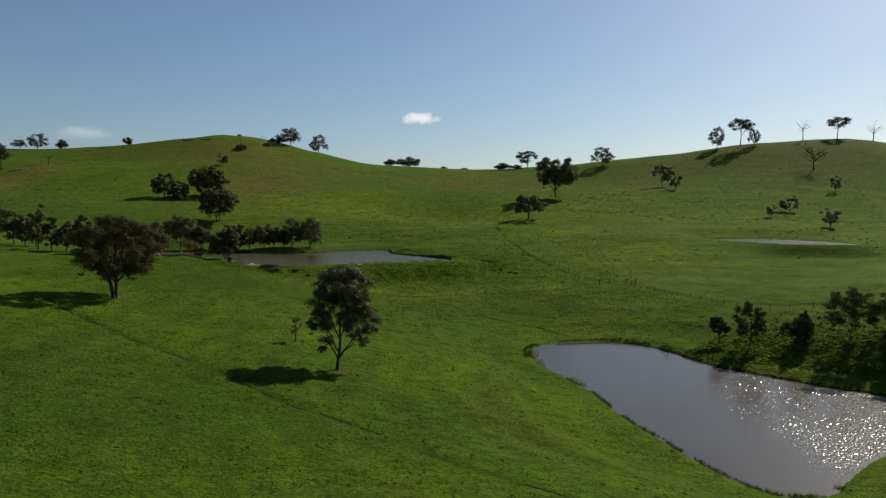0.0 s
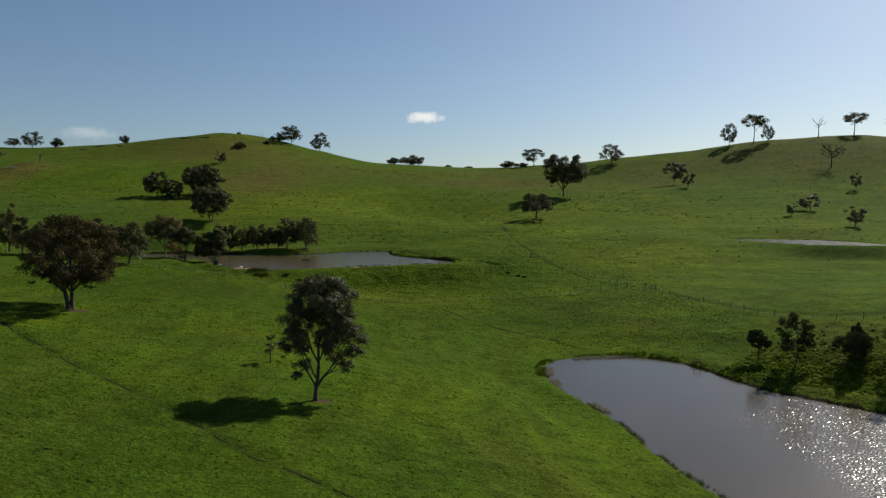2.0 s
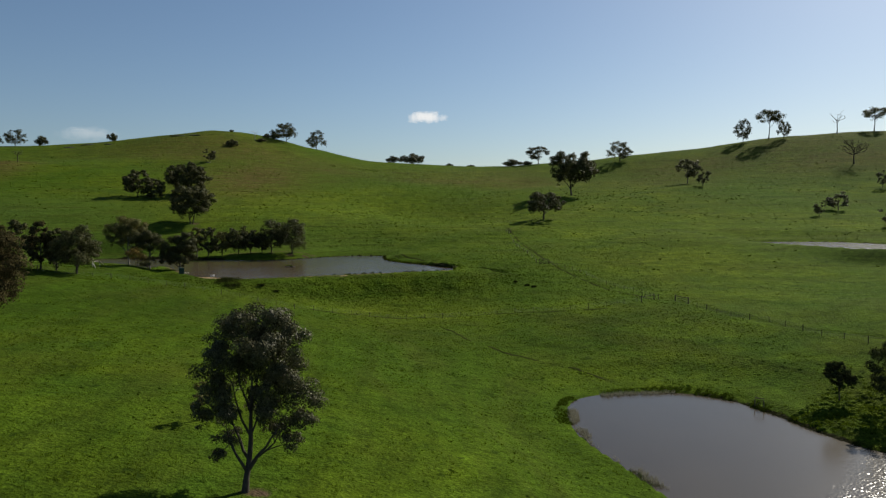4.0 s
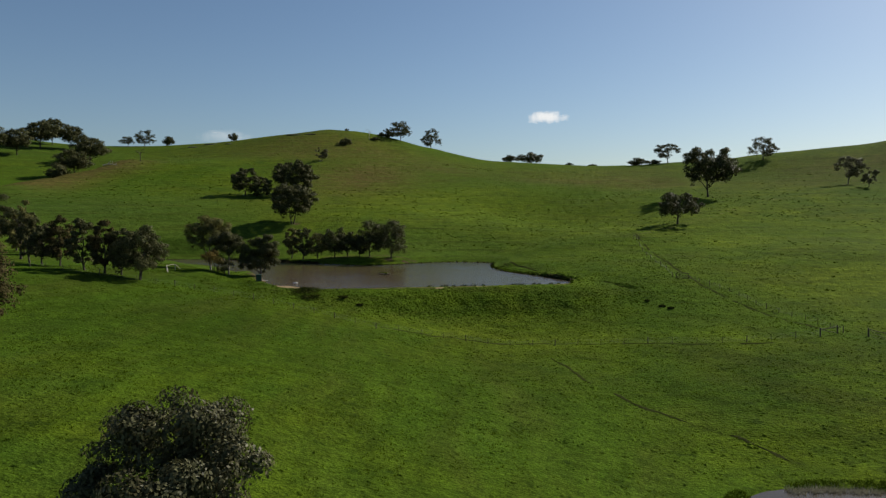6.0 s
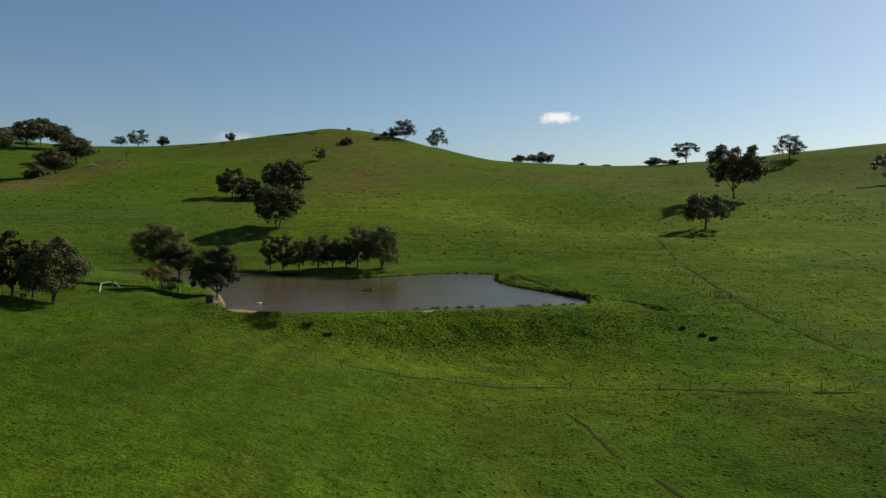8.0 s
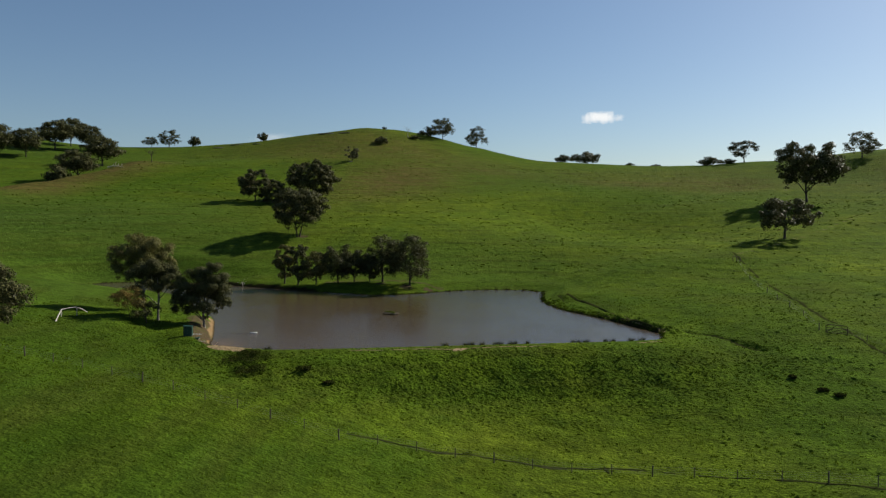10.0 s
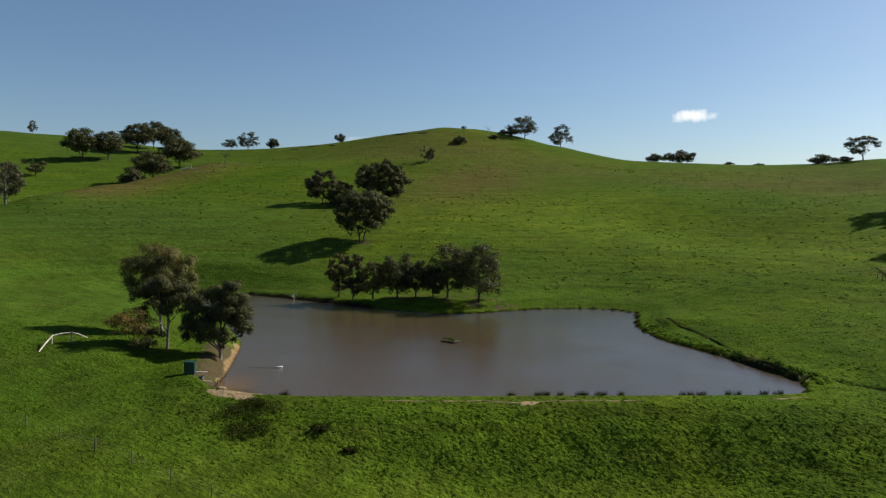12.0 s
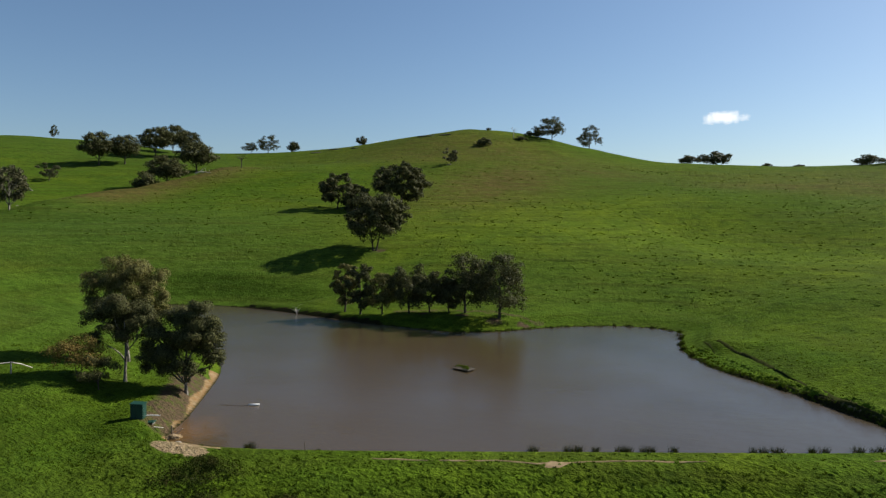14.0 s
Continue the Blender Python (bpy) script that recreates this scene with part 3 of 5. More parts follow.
def build_water(line, level, material, label):
    mid = line.mean(0)
    d = line - mid
    outer = mid + d * (1 + 1.2 / np.maximum(np.hypot(d[:, 0], d[:, 1]), 4))[:, None]
    bm = bmesh.new()
    face = bm.faces.new([bm.verts.new((x, y, level)) for x, y in outer])
    face.normal_update()
    if face.normal.z < 0:
        face.normal_flip()
    bmesh.ops.triangulate(bm, faces=[face])
    me = bpy.data.meshes.new("water")
    bm.to_mesh(me)
    bm.free()
    me.materials.append(material)
    return tagged(new("water", me), label, "pond", kind="structure")


def build_rippled_water(line, level, material, label, step, slope, lee_x):
    """A sheet of small wind-tilted facets where the breeze touches the water, nearly flat elsewhere."""
    q = np.random.default_rng(77)
    xs, ys = np.arange(line[:, 0].min() - 2, line[:, 0].max() + 2, step), np.arange(line[:, 1].min() - 2, line[:, 1].max() + 2, step)
    gx, gy = np.meshgrid(xs, ys)
    d = shore(gx, gy, line)
    lee = np.interp(gy, *zip(*lee_x)) + 3.0 * (ripple(gx, gy, 7, 41) - 0.5)
    gust = smooth(ripple(gx * 0.4, gy, 5, 43) * 0.6 + ripple(gx, gy * 1.5, 1.9, 44) * 0.4, 0.3, 0.62)
    wind = smooth(gx, lee, lee + 7) * (0.55 + 0.45 * np.maximum(gust, smooth(np.hypot(gx - 50, (gy - 80) * 1.3), 13, 6))) * smooth(d, 0.5, -1.5)
    z = level + q.normal(0, 1, gx.shape) * step * 0.7 * (0.004 + slope * wind)
    gx, gy = gx + q.uniform(-0.3, 0.3, gx.shape) * step, gy + q.uniform(-0.3, 0.3, gx.shape) * step
    w, h = len(xs), len(ys)
    i = (np.arange(h - 1)[:, None] * w + np.arange(w - 1)[None]).ravel()
    i = i[d.ravel()[i] < 1.4]
    faces = np.concatenate([np.stack([i, i + 1, i + 1 + w], 1), np.stack([i, i + 1 + w, i + w], 1)])
    used, faces = np.unique(faces, return_inverse=True)
    v = np.stack([gx.ravel(), gy.ravel(), z.ravel()], 1)[used]
    return tagged(new("water", raw_mesh("water", v, faces.reshape(-1, 3), material)), label, "pond", kind="structure")


build_rippled_water(LOWER_SHORE, -10.4, WATER_LOW, "muddy farm dam with sun glitter on its ripples", 0.13, 0.18, ((72, 39), (82, 38), (98, 37), (103, 32.5), (107, 33), (112, 40), (125, 50)))
build_water(MIDDLE_SHORE, 0.0, WATER_MID, "calm brown farm dam below the hill")
build_rippled_water(FAR_SHORE, 4.0, WATER_FAR, "small silvery dam behind a low grassy bank", 0.4, 0.11, ((0, 90), (400, 90)))

# ---- trees ----
def thing(name, x, y, label, category, group="", z=None, turn=0.0):
    ob = new(name)
    ob.empty_display_size = 0.2
    ob.matrix_world = pose(x, y, height_at(x, y) if z is None else z, 0, 0, turn)
    return tagged(ob, label, category, group)


def part(name, me, parent, label=""):
    ob = new(name, me)
    ob.parent = parent
    return tagged(ob, label)


class Wood:
    """Tapered round limbs gathered in one mesh."""

    def __init__(self, sides=7):
        self.v, self.f, self.n, self.sides = [], [], 0, sides

    def limb(self, points, radii):
        pts = np.array(points, float)
        k = self.sides
        ang = np.linspace(0, 2 * np.pi, k, endpoint=False)
        for i, (p, r) in enumerate(zip(pts, radii)):
            a = pts[min(i + 1, len(pts) - 1)] - pts[max(i - 1, 0)]
            a = a / (np.linalg.norm(a) + 1e-9)
            side = np.cross(a, (0.31, 0.95, 0.07))
            side /= np.linalg.norm(side) + 1e-9
            up = np.cross(side, a)
            self.v.append(p + r * (np.cos(ang)[:, None] * side + np.sin(ang)[:, None] * up))
        for i in range(len(pts) - 1):
            b = self.n + i * k
            for j in range(k):
                self.f.append((b + j, b + (j + 1) % k, b + k + (j + 1) % k, b + k + j))
        self.n += len(pts) * k

    def mesh(self, name, material):
        return raw_mesh(name, np.concatenate(self.v), self.f, material, True)


def bowed(a, b, rng, bend, n=5, lift=0.0):
    a, b = np.array(a, float), np.array(b, float)
    s = np.linspace(0, 1, n)[:, None]
    wob = rng.normal(0, bend, 3) * np.linalg.norm(b - a)
    arc = np.sin(s * np.pi) * (wob + np.array([0, 0, lift * np.linalg.norm(b - a)]))
    return a + (b - a) * s + arc + rng.normal(0, bend * 0.25, (n, 3)) * np.linalg.norm(b - a) * np.sin(s * np.pi)


def leaf_mesh(name, centres, radii, counts, size, rng, material, droop=0.6, flat=0.8, hearts=None):
    """Many small drooping leaf sprays in domed clumps round the centres; hearts: the middle of the mass that each clump belongs to."""
    c = np.repeat(np.asarray(centres, float), counts, axis=0)
    r = np.repeat(np.asarray(radii, float), counts)
    n = len(c)
    d = rng.normal(0, 1, (n, 3))
    d /= np.linalg.norm(d, axis=1)[:, None]
    # fewer sprays hang under a clump than lie on its top
    d[:, 2] = np.where((d[:, 2] < -0.2) & (rng.random(n) < 0.55), -d[:, 2], d[:, 2])
    p = c + d * (r * rng.random(n) ** 0.28)[:, None] * np.array([1, 1, flat])
    face = d * np.array([1, 1, 1.15]) + rng.normal(0, 0.26, (n, 3)) + np.array([0, 0, 0.25])
    if hearts is not None:
        out = p - np.repeat(np.asarray(hearts, float), counts, axis=0)
        face += 0.75 * out / (np.linalg.norm(out, axis=1)[:, None] + 1e-6)
    face /= np.linalg.norm(face, axis=1)[:, None]
    axis = np.cross(face, rng.normal(0, 1, (n, 3)))
    axis -= np.array([0, 0, droop * 0.6])
    axis /= np.linalg.norm(axis, axis=1)[:, None]
    side = np.cross(axis, face)
    side /= np.linalg.norm(side, axis=1)[:, None] + 1e-9
    s = (size * rng.uniform(0.6, 1.35, n))[:, None]
    v = np.stack([p - axis * s * 0.5, p + side * s * 0.28, p + axis * s * 0.5, p - side * s * 0.28], 1).reshape(-1, 3)
    f = np.arange(n * 4).reshape(n, 4)
    return raw_mesh(name, v, f, material)


def crown_points(rng, h, w, base, lobes, hollow, taper, rad, uneven_by, masses=None):
    """Middles of the foliage masses, then the clumps on them, their radii and the mass of each: masses stand apart with gaps between."""
    if masses:
        lobe, size = np.array([m[:3] for m in masses], float), 1.28 * np.array([m[3] for m in masses], float)
    else:
        out, tries = [], 0
        bulge = 1 + uneven_by * rng.uniform(-1, 1, 10)
        belly = 0.44 - 0.16 * taper
        while len(out) < int(lobes * 1.15) and tries < 6000:
            tries += 1
            zz, a = rng.uniform(0.02, 0.98), rng.uniform(0, 6.2831)
            u = (zz - belly) / (1 - belly) if zz > belly else (belly - zz) / belly
            wide = (1 - u ** 2.0) ** 0.5 if zz > belly else (1 - u ** 2.4) ** (1 / 2.4)
            if rng.random() > wide * wide + 0.12:
                continue
            r = wide * (hollow + (1 - hollow) * rng.random() ** 0.4) * bulge[int(a / 6.2832 * 4.999) + (5 if zz > belly else 0)]
            p = np.array([math.cos(a) * r, math.sin(a) * r, zz])
            apart = 1.12 - 0.0001 * tries
            if all(np.linalg.norm((p - o) * np.array([w * 0.5, w * 0.5, h * (1 - base)])) > rad * apart for o in out):
                out.append(p)
        lobe = np.array(out) * np.array([w * 0.5, w * 0.5, h * (1 - base)]) + np.array([0, 0, h * base])
        size = rad * rng.uniform(0.7, 1.3, len(lobe))
    subs, sizes, hearts = [], [], []
    for c, r in zip(lobe, size):
        subs.append(c)
        sizes.append(r * 0.74)
        hearts.append(c)
        for _ in range(7):
            d = rng.normal(0, 1, 3) + np.array([0, 0, 0.3])
            d /= np.linalg.norm(d)
            subs.append(c + d * r * np.array([0.78, 0.78, 0.58]))
            sizes.append(r * rng.uniform(0.32, 0.58))
            hearts.append(c)
        if rng.random() < 0.5:
            subs.append(c + np.array([rng.normal(0, 0.4) * r, rng.normal(0, 0.4) * r, -r * rng.uniform(0.7, 1.2)]))
            sizes.append(r * 0.33)
            hearts.append(c)
    subs, sizes, hearts = np.array(subs), np.array(sizes), np.array(hearts)
    if not masses:
        # bring the whole to its true width, height and lower edge
        reach = np.quantile(np.abs(subs[:, :2]) + sizes[:, None] * 0.8, 0.95)
        top, low = (subs[:, 2] + sizes * 0.8).max(), (subs[:, 2] - sizes * 0.8).min()
        for v in (lobe, subs, hearts):
            v[:, :2] *= w * 0.5 / reach
            v[:, 2] = h * base + (v[:, 2] - low) * h * (1 - base) / (top - low)
    return lobe, subs, sizes, hearts


def grow_tree(name, x, y, h, w, label, leaf=LEAF_OLIVE, bark=BARK, seed=1, base=0.3, lobes=26, hollow=0.35, taper=0.5, leaves=4000, size=0.45,
              girth=None, stems=1, lean=(0, 0), shift=(0, 0), clump=0.2, droop=0.6, z=None, group="", category="tree", ragged=0.2, masses=None, facing=0.0):
    """A tree of a trunk, limbs and a crown of many leaf sprays."""
    rng = np.random.default_rng(seed)
    ob = thing(name, x, y, label, category, group, z)
    girth = girth or 0.014 * h + 0.03
    tops, clumps, radii, hearts = crown_points(rng, h, w, base, lobes, hollow, taper, w * clump, ragged, masses)
    c, t = math.cos(radians(facing)), math.sin(radians(facing))
    for v in (tops, clumps, hearts):
        v[:, 0], v[:, 1] = v[:, 0] * c - v[:, 1] * t, v[:, 0] * t + v[:, 1] * c
        v[:, :2] += np.array(shift) * (v[:, 2:] / h)
    trunk = Wood(8)
    heads = []
    for s in range(stems):
        a = rng.uniform(0, 6.28)
        spread = 0.0 if stems == 1 else 0.10 * w
        foot = np.array([math.cos(a) * spread * 0.18, math.sin(a) * spread * 0.18, -0.35])
        top = np.array([lean[0] + shift[0] * 0.5 + math.cos(a) * spread, lean[1] + shift[1] * 0.5 + math.sin(a) * spread, h * (base + (1 - base) * 0.55)])
        line = bowed(foot, top, rng, 0.02, 7)
        rad = girth * (1.0 if stems == 1 else 0.75) * np.array([1.55, 1.08, 0.95, 0.82, 0.66, 0.48, 0.28])
        trunk.limb(line, rad)
        heads.append((line, rad))
    groups = max(4, min(9, lobes // 4))
    seeds = tops[rng.choice(len(tops), min(groups, len(tops)), replace=False)]
    owner = np.argmin(np.linalg.norm(tops[:, None] - seeds[None], axis=2), axis=1)
    for g in range(len(seeds)):
        mine = tops[owner == g]
        if not len(mine):
            continue
        mid = mine.mean(0)
        line, rad = heads[g % len(heads)]
        at = np.clip((mid[2] / h - 0.22) / 0.75, 0.25, 0.95) * (len(line) - 1) * 0.85
        k = int(at)
        root = line[k] + (line[min(k + 1, len(line) - 1)] - line[k]) * (at - k)
        end = root + (mid - root) * 0.72
        limb = bowed(root, end, rng, 0.07, 5, 0.06)
        r0 = rad[k] * 0.62
        limbs = Wood(6)
        limbs.limb(limb, r0 * np.array([1, 0.82, 0.66, 0.5, 0.36]))
        for t in mine:
            q = limb[rng.integers(2, 5)]
            limbs.limb(bowed(q, t, rng, 0.08, 4, 0.04), r0 * np.array([0.36, 0.27, 0.18, 0.08]))
        part("limb", limbs.mesh("limb", bark), ob)
    part("trunk", trunk.mesh("trunk", bark), ob)
    share = radii ** 2 / (radii ** 2).sum()
    counts = np.maximum(5, (share * leaves).astype(int))
    part("crown", leaf_mesh("crown", clumps, radii, counts, size, rng, leaf, droop, hearts=hearts), ob)
    return ob


def dead_tree(x, y, h, w, label, seed, z=None, wood_of=DEADWOOD, arms_of=7, twigs=3):
    rng = np.random.default_rng(seed)
    ob = thing("dead_tree", x, y, label, "dead tree", z=z)
    wood = Wood(6)
    line = bowed((0, 0, -0.4), (rng.uniform(-0.5, 0.5), 0, h * 0.62), rng, 0.03, 6)
    wood.limb(line, h * 0.026 * np.array([1.5, 1, 0.9, 0.8, 0.7, 0.55]))
    part("trunk", wood.mesh("trunk", wood_of), ob)
    for i in range(arms_of):
        arms = Wood(5)
        a = i * 2.4 + rng.uniform(-0.4, 0.4)
        root = line[rng.integers(3, 6)]
        tip = root + np.array([math.cos(a) * w * rng.uniform(0.3, 0.55), math.sin(a) * w * 0.4, h * rng.uniform(0.15, 0.38)])
        arm = bowed(root, tip, rng, 0.1, 5)
        arms.limb(arm, h * 0.013 * np.array([1, 0.8, 0.6, 0.42, 0.2]))
        for j in range(twigs):
            q = arm[rng.integers(2, 5)]
            arms.limb(bowed(q, q + np.array([rng.normal(0, 0.12) * w, rng.normal(0, 0.1) * w, h * rng.uniform(0.04, 0.14)]), rng, 0.1, 4), h * 0.005 * np.array([1, 0.8, 0.5, 0.25]))
        part("limb", arms.mesh("limb", wood_of), ob)
    return ob


# the two paddock trees and the sapling
# foliage masses of the slender gum: place from its foot, and radius
PADDOCK_GUM = ((-0.8, 0.3, 9.5, 1.1), (0.6, 1.0, 8.3, 1.1), (-2.2, 0.9, 5.4, 1.0), (2.4, 1.0, 7.6, 1.1), (3.0, 0.6, 4.8, 0.8), (-3.0, -1.2, 10.6, 1.0), (1.2, -1.4, 7.8, 0.9), (0.1, 0.4, 12.5, 1.7), (-1.3, -0.9, 12.7, 1.1), (1.4, 1.2, 12.2, 1.3), (-2.6, 0.8, 11.6, 1.4), (2.7, -0.6, 11.3, 1.4), (0.6, -1.7, 10.9, 1.5), (0.0, 2.2, 10.7, 1.5), (2.0, 0.9, 9.5, 1.5),
               (-2.7, -0.6, 9.4, 1.5), (-1.2, 1.8, 8.5, 1.3), (3.0, -1.4, 8.9, 1.1), (-3.2, 0.8, 7.2, 1.4), (-3.9, -0.4, 5.9, 0.8), (-1.6, -1.9, 6.8, 1.2), (0.3, 0.9, 6.4, 1.2), (1.7, -1.0, 6.1, 1.2),
               (3.9, 0.5, 6.8, 1.4), (4.3, -0.5, 5.6, 0.9), (3.4, 0.2, 3.8, 0.8), (-1.9, 0.5, 3.9, 0.9), (-2.4, -0.5, 2.8, 0.6), (1.6, 1.2, 4.3, 0.7))
grow_tree("gum_tree", -14.3, 94.5, 14.4, 9.4, "slender olive-green gum tree with an airy crown in the paddock", LEAF_DUSK, BARK, 11, 0.13, 40, 0.35, 0.7,
          60000, 0.185, 0.22, droop=0.9, masses=PADDOCK_GUM, shift=(0.7, 2.8))
grow_tree("gum_tree", -61.0, 129.9, 15.6, 17.0, "broad rusty-brown gum tree with twin trunks in the paddock", LEAF_RUST, BARK, 12, 0.17, 46, 0.35, 0.0,
          42000, 0.31, 0.40, stems=2, clump=0.12, droop=0.5, ragged=0.24)
grow_tree("sapling", -23.0, 109.2, 3.9, 1.9, "small thin gum sapling standing in the grass", LEAF_OLIVE, BARK, 13, 0.30, 7, 0.2, 0.3, 900, 0.2, 0.09, clump=0.24)
# beside the middle dam
PALE_GUM = ((-0.9, 0.2, 12.6, 2.0), (1.6, -1.0, 12.2, 1.8), (0.3, 1.9, 12.0, 1.7), (-3.4, -0.4, 11.4, 1.8), (3.6, 0.6, 10.8, 1.8), (-4.9, 0.6, 9.9, 1.4), (0.2, -2.0, 10.4, 2.0), (-2.2, 1.6, 9.4, 1.8),
            (2.4, -0.8, 8.9, 1.9), (4.7, -0.3, 8.3, 1.4), (-4.5, -0.6, 7.8, 1.3), (0.8, 1.2, 7.6, 1.7), (3.4, 1.2, 6.6, 1.3), (-2.0, -1.4, 7.0, 1.3))
FRONT_GUM = ((-3.0, 0.4, 8.3, 1.5), (-1.1, -1.0, 8.7, 1.6), (1.1, 0.6, 8.3, 1.7), (2.3, -0.5, 6.9, 1.4), (-4.1, -0.3, 7.5, 1.1), (-1.1, 1.0, 6.6, 1.5), (0.4, -0.9, 5.6, 1.1), (-3.0, -0.6, 5.1, 0.9), (-2.0, 1.6, 7.5, 1.4), (0.8, 1.5, 7.3, 1.5), (2.6, 0.7, 5.6, 0.8))
LEANING_GUM = ((1.4, 0.2, 9.6, 1.3), (-1.1, 0.9, 8.3, 1.7), (2.5, -0.7, 7.6, 1.6), (0.4, -1.5, 6.6, 1.9), (-3.2, 0.3, 6.5, 1.7), (2.3, 0.8, 4.5, 1.5), (-2.2, -1.2, 4.1, 1.7), (-4.3, -0.2, 4.7, 1.2), (0.4, -1.9, 3.4, 1.2),
               (3.5, 0.4, 5.8, 1.2), (-4.6, -0.5, 2.9, 0.7), (0.6, 2.1, 6.8, 1.8), (-2.0, 2.0, 5.4, 1.6), (2.0, 2.2, 7.4, 1.4), (3.6, -0.3, 4.0, 0.8))
grow_tree("gum_tree", -88.6, 237.4, 14.6, 11.4, "tall pale olive gum tree with a domed crown near the dam", LEAF_OLIVE, BARK_PALE, 21, 0.36, 38, 0.4, 0.1, 42000, 0.228, 0.20, masses=PALE_GUM, facing=23.0)
grow_tree("gum_tree", -78.8, 228.0, 10.2, 8.2, "slim gum tree with a pale trunk and a dark flat crown", LEAF_DARK, BARK_PALE, 25, 0.40, 30, 0.4, 0.1, 26000, 0.205, 0.17, masses=FRONT_GUM, facing=23.0)
grow_tree("gum_tree", -71.3, 230.0, 11.8, 10.2, "dark spreading gum tree leaning over the dam bank", LEAF_DARK, BARK_PALE, 22, 0.12, 40, 0.4, 0.0, 54000, 0.222, 0.18, lean=(0.4, 0), masses=LEANING_GUM, facing=23.0)
grow_tree("bush", -79.8, 222.5, 5.2, 5.4, "rounded bush with amber and green leaves under the gums", LEAF_AMBER, BARK, 23, 0.16, 10, 0.3, 0.2, 7000, 0.18, 0.08, stems=2, clump=0.24, category="bush")
grow_tree("bush", -77.2, 222.9, 4.0, 4.2, "dark green bush in the shade of the gums", LEAF_DARK, BARK, 24, 0.15, 8, 0.3, 0.2, 4500, 0.18, 0.08, clump=0.24, category="bush")
# the row on the far shore
for i, (x, y, h, w, sd) in enumerate(((-91.3, 297.8, 10.6, 5.6, 31), (-86.5, 296.2, 10.8, 5.6, 32), (-81.6, 296.6, 8.8, 6.8, 33), (-75.8, 298.3, 10.5, 8.4, 34),
                                      (-72.0, 300.0, 8.8, 7.0, 35), (-67.7, 300.5, 7.8, 5.4, 36), (-64.4, 301.0, 12.6, 9.6, 37), (-56.4, 299.4, 13.3, 11.4, 38))):
    grow_tree("gum_tree", x, y, h, w, "olive gum tree in a row on the far shore" if i in (0, 2) else "dark gum tree in a row on the far shore", LEAF_OLIVE if i in (0, 2) else LEAF_DARK, BARK, sd, 0.08, 26, 0.35, 0.2,
              int(9000 * max(1.0, w / 7.5)), 0.36, clump=0.19, stems=2 if i in (2, 3) else 1, group="trees on the far shore")
# the row on the western rise
for i, (x, y, h, w, sd, m) in enumerate(((-82.4, 197.5, 11.2, 9.6, 41, LEAF_DARK), (-88.0, 199.7, 9.7, 4.6, 42, LEAF_DARK), (-91.0, 198.7, 11.1, 5.2, 43, LEAF_RUST), (-96.0, 199.2, 10.9, 5.6, 44, LEAF_DARK),
                                         (-104.5, 202.9, 11.0, 5.8, 45, LEAF_RUST), (-109.4, 203.4, 9.0, 5.4, 46, LEAF_DARK), (-116.0, 207.5, 10.3, 4.6, 47, LEAF_DARK), (-123.5, 213.5, 13.9, 5.0, 48, LEAF_OLIVE),
                                         (-131.8, 226.7, 11.0, 5.0, 49, LEAF_DARK), (-138.2, 231.5, 9.6, 5.5, 50, LEAF_DARK), (-145.0, 236.5, 11.5, 7.0, 51, LEAF_DARK), (-153.5, 238.6, 16.0, 8.5, 52, LEAF_DARK))):
    grow_tree("gum_tree", x, y, h, w, "rust-tinged gum tree in a row on the rise" if m in (LEAF_RUST, LEAF_AMBER) else "dark slim gum tree in a row on the rise", m, BARK, sd, 0.11, 26, 0.35, 0.2,
              int(8000 * max(1.0, w / 5.2)), 0.36, clump=0.19, stems=2 if i in (0, 4) else 1, group="trees on the western rise")
# on the hillside above the dam
grow_tree("gum_tree", -111.0, 346.6, 17.0, 18.0, "large dark gum tree with two trunks on the slope", LEAF_DARK, BARK, 61, 0.13, 44, 0.4, 0.0, 20000, 0.61, stems=2, clump=0.13, ragged=0.12)
grow_tree("gum_tree", -160.8, 405.8, 14.2, 13.5, "rounded dark gum tree on the slope", LEAF_DARK, BARK, 62, 0.05, 30, 0.4, 0.1, 12000, 0.61, clump=0.15, ragged=0.12)
grow_tree("gum_tree", -151.5, 404.5, 10.5, 11.0, "low dark gum tree on the slope", LEAF_DARK, BARK, 63, 0.02, 24, 0.4, 0.1, 10000, 0.55, clump=0.16)
grow_tree("gum_tree", -139.5, 419.6, 18.4, 21.5, "very broad dark gum tree on the slope", LEAF_DARK, BARK, 64, 0.04, 48, 0.4, 0.0, 20000, 0.74, clump=0.12, ragged=0.12)
grow_tree("gum_tree", 78.5, 475.7, 27.5, 26.5, "very large dark gum tree on the open slope", LEAF_DARK, BARK, 65, 0.18, 44, 0.4, 0.1, 18000, 0.92, clump=0.13, stems=1, ragged=0.15)
grow_tree("gum_tree", 45.4, 360.5, 12.6, 16.0, "round-topped spreading tree on the spur", LEAF_DARK, BARK, 66, 0.16, 30, 0.4, 0.6, 9500, 0.58, 0.32, clump=0.13, ragged=0.15)

# trees further off: a few kinds, each grown once and then set out again and again
def far_tree(kind, x, y, h, w, label, turn=0.0, group=""):
    base_h, base_w, model = kind
    ob = copy_thing(model, pose(x, y, height_at(x, y) - (0.8 if base_h == 6.0 else 0.1), 0, 0, turn) @ Matrix.Diagonal((w / base_w, w / base_w, h / base_h, 1)))
    return tagged(ob, label, group=group)


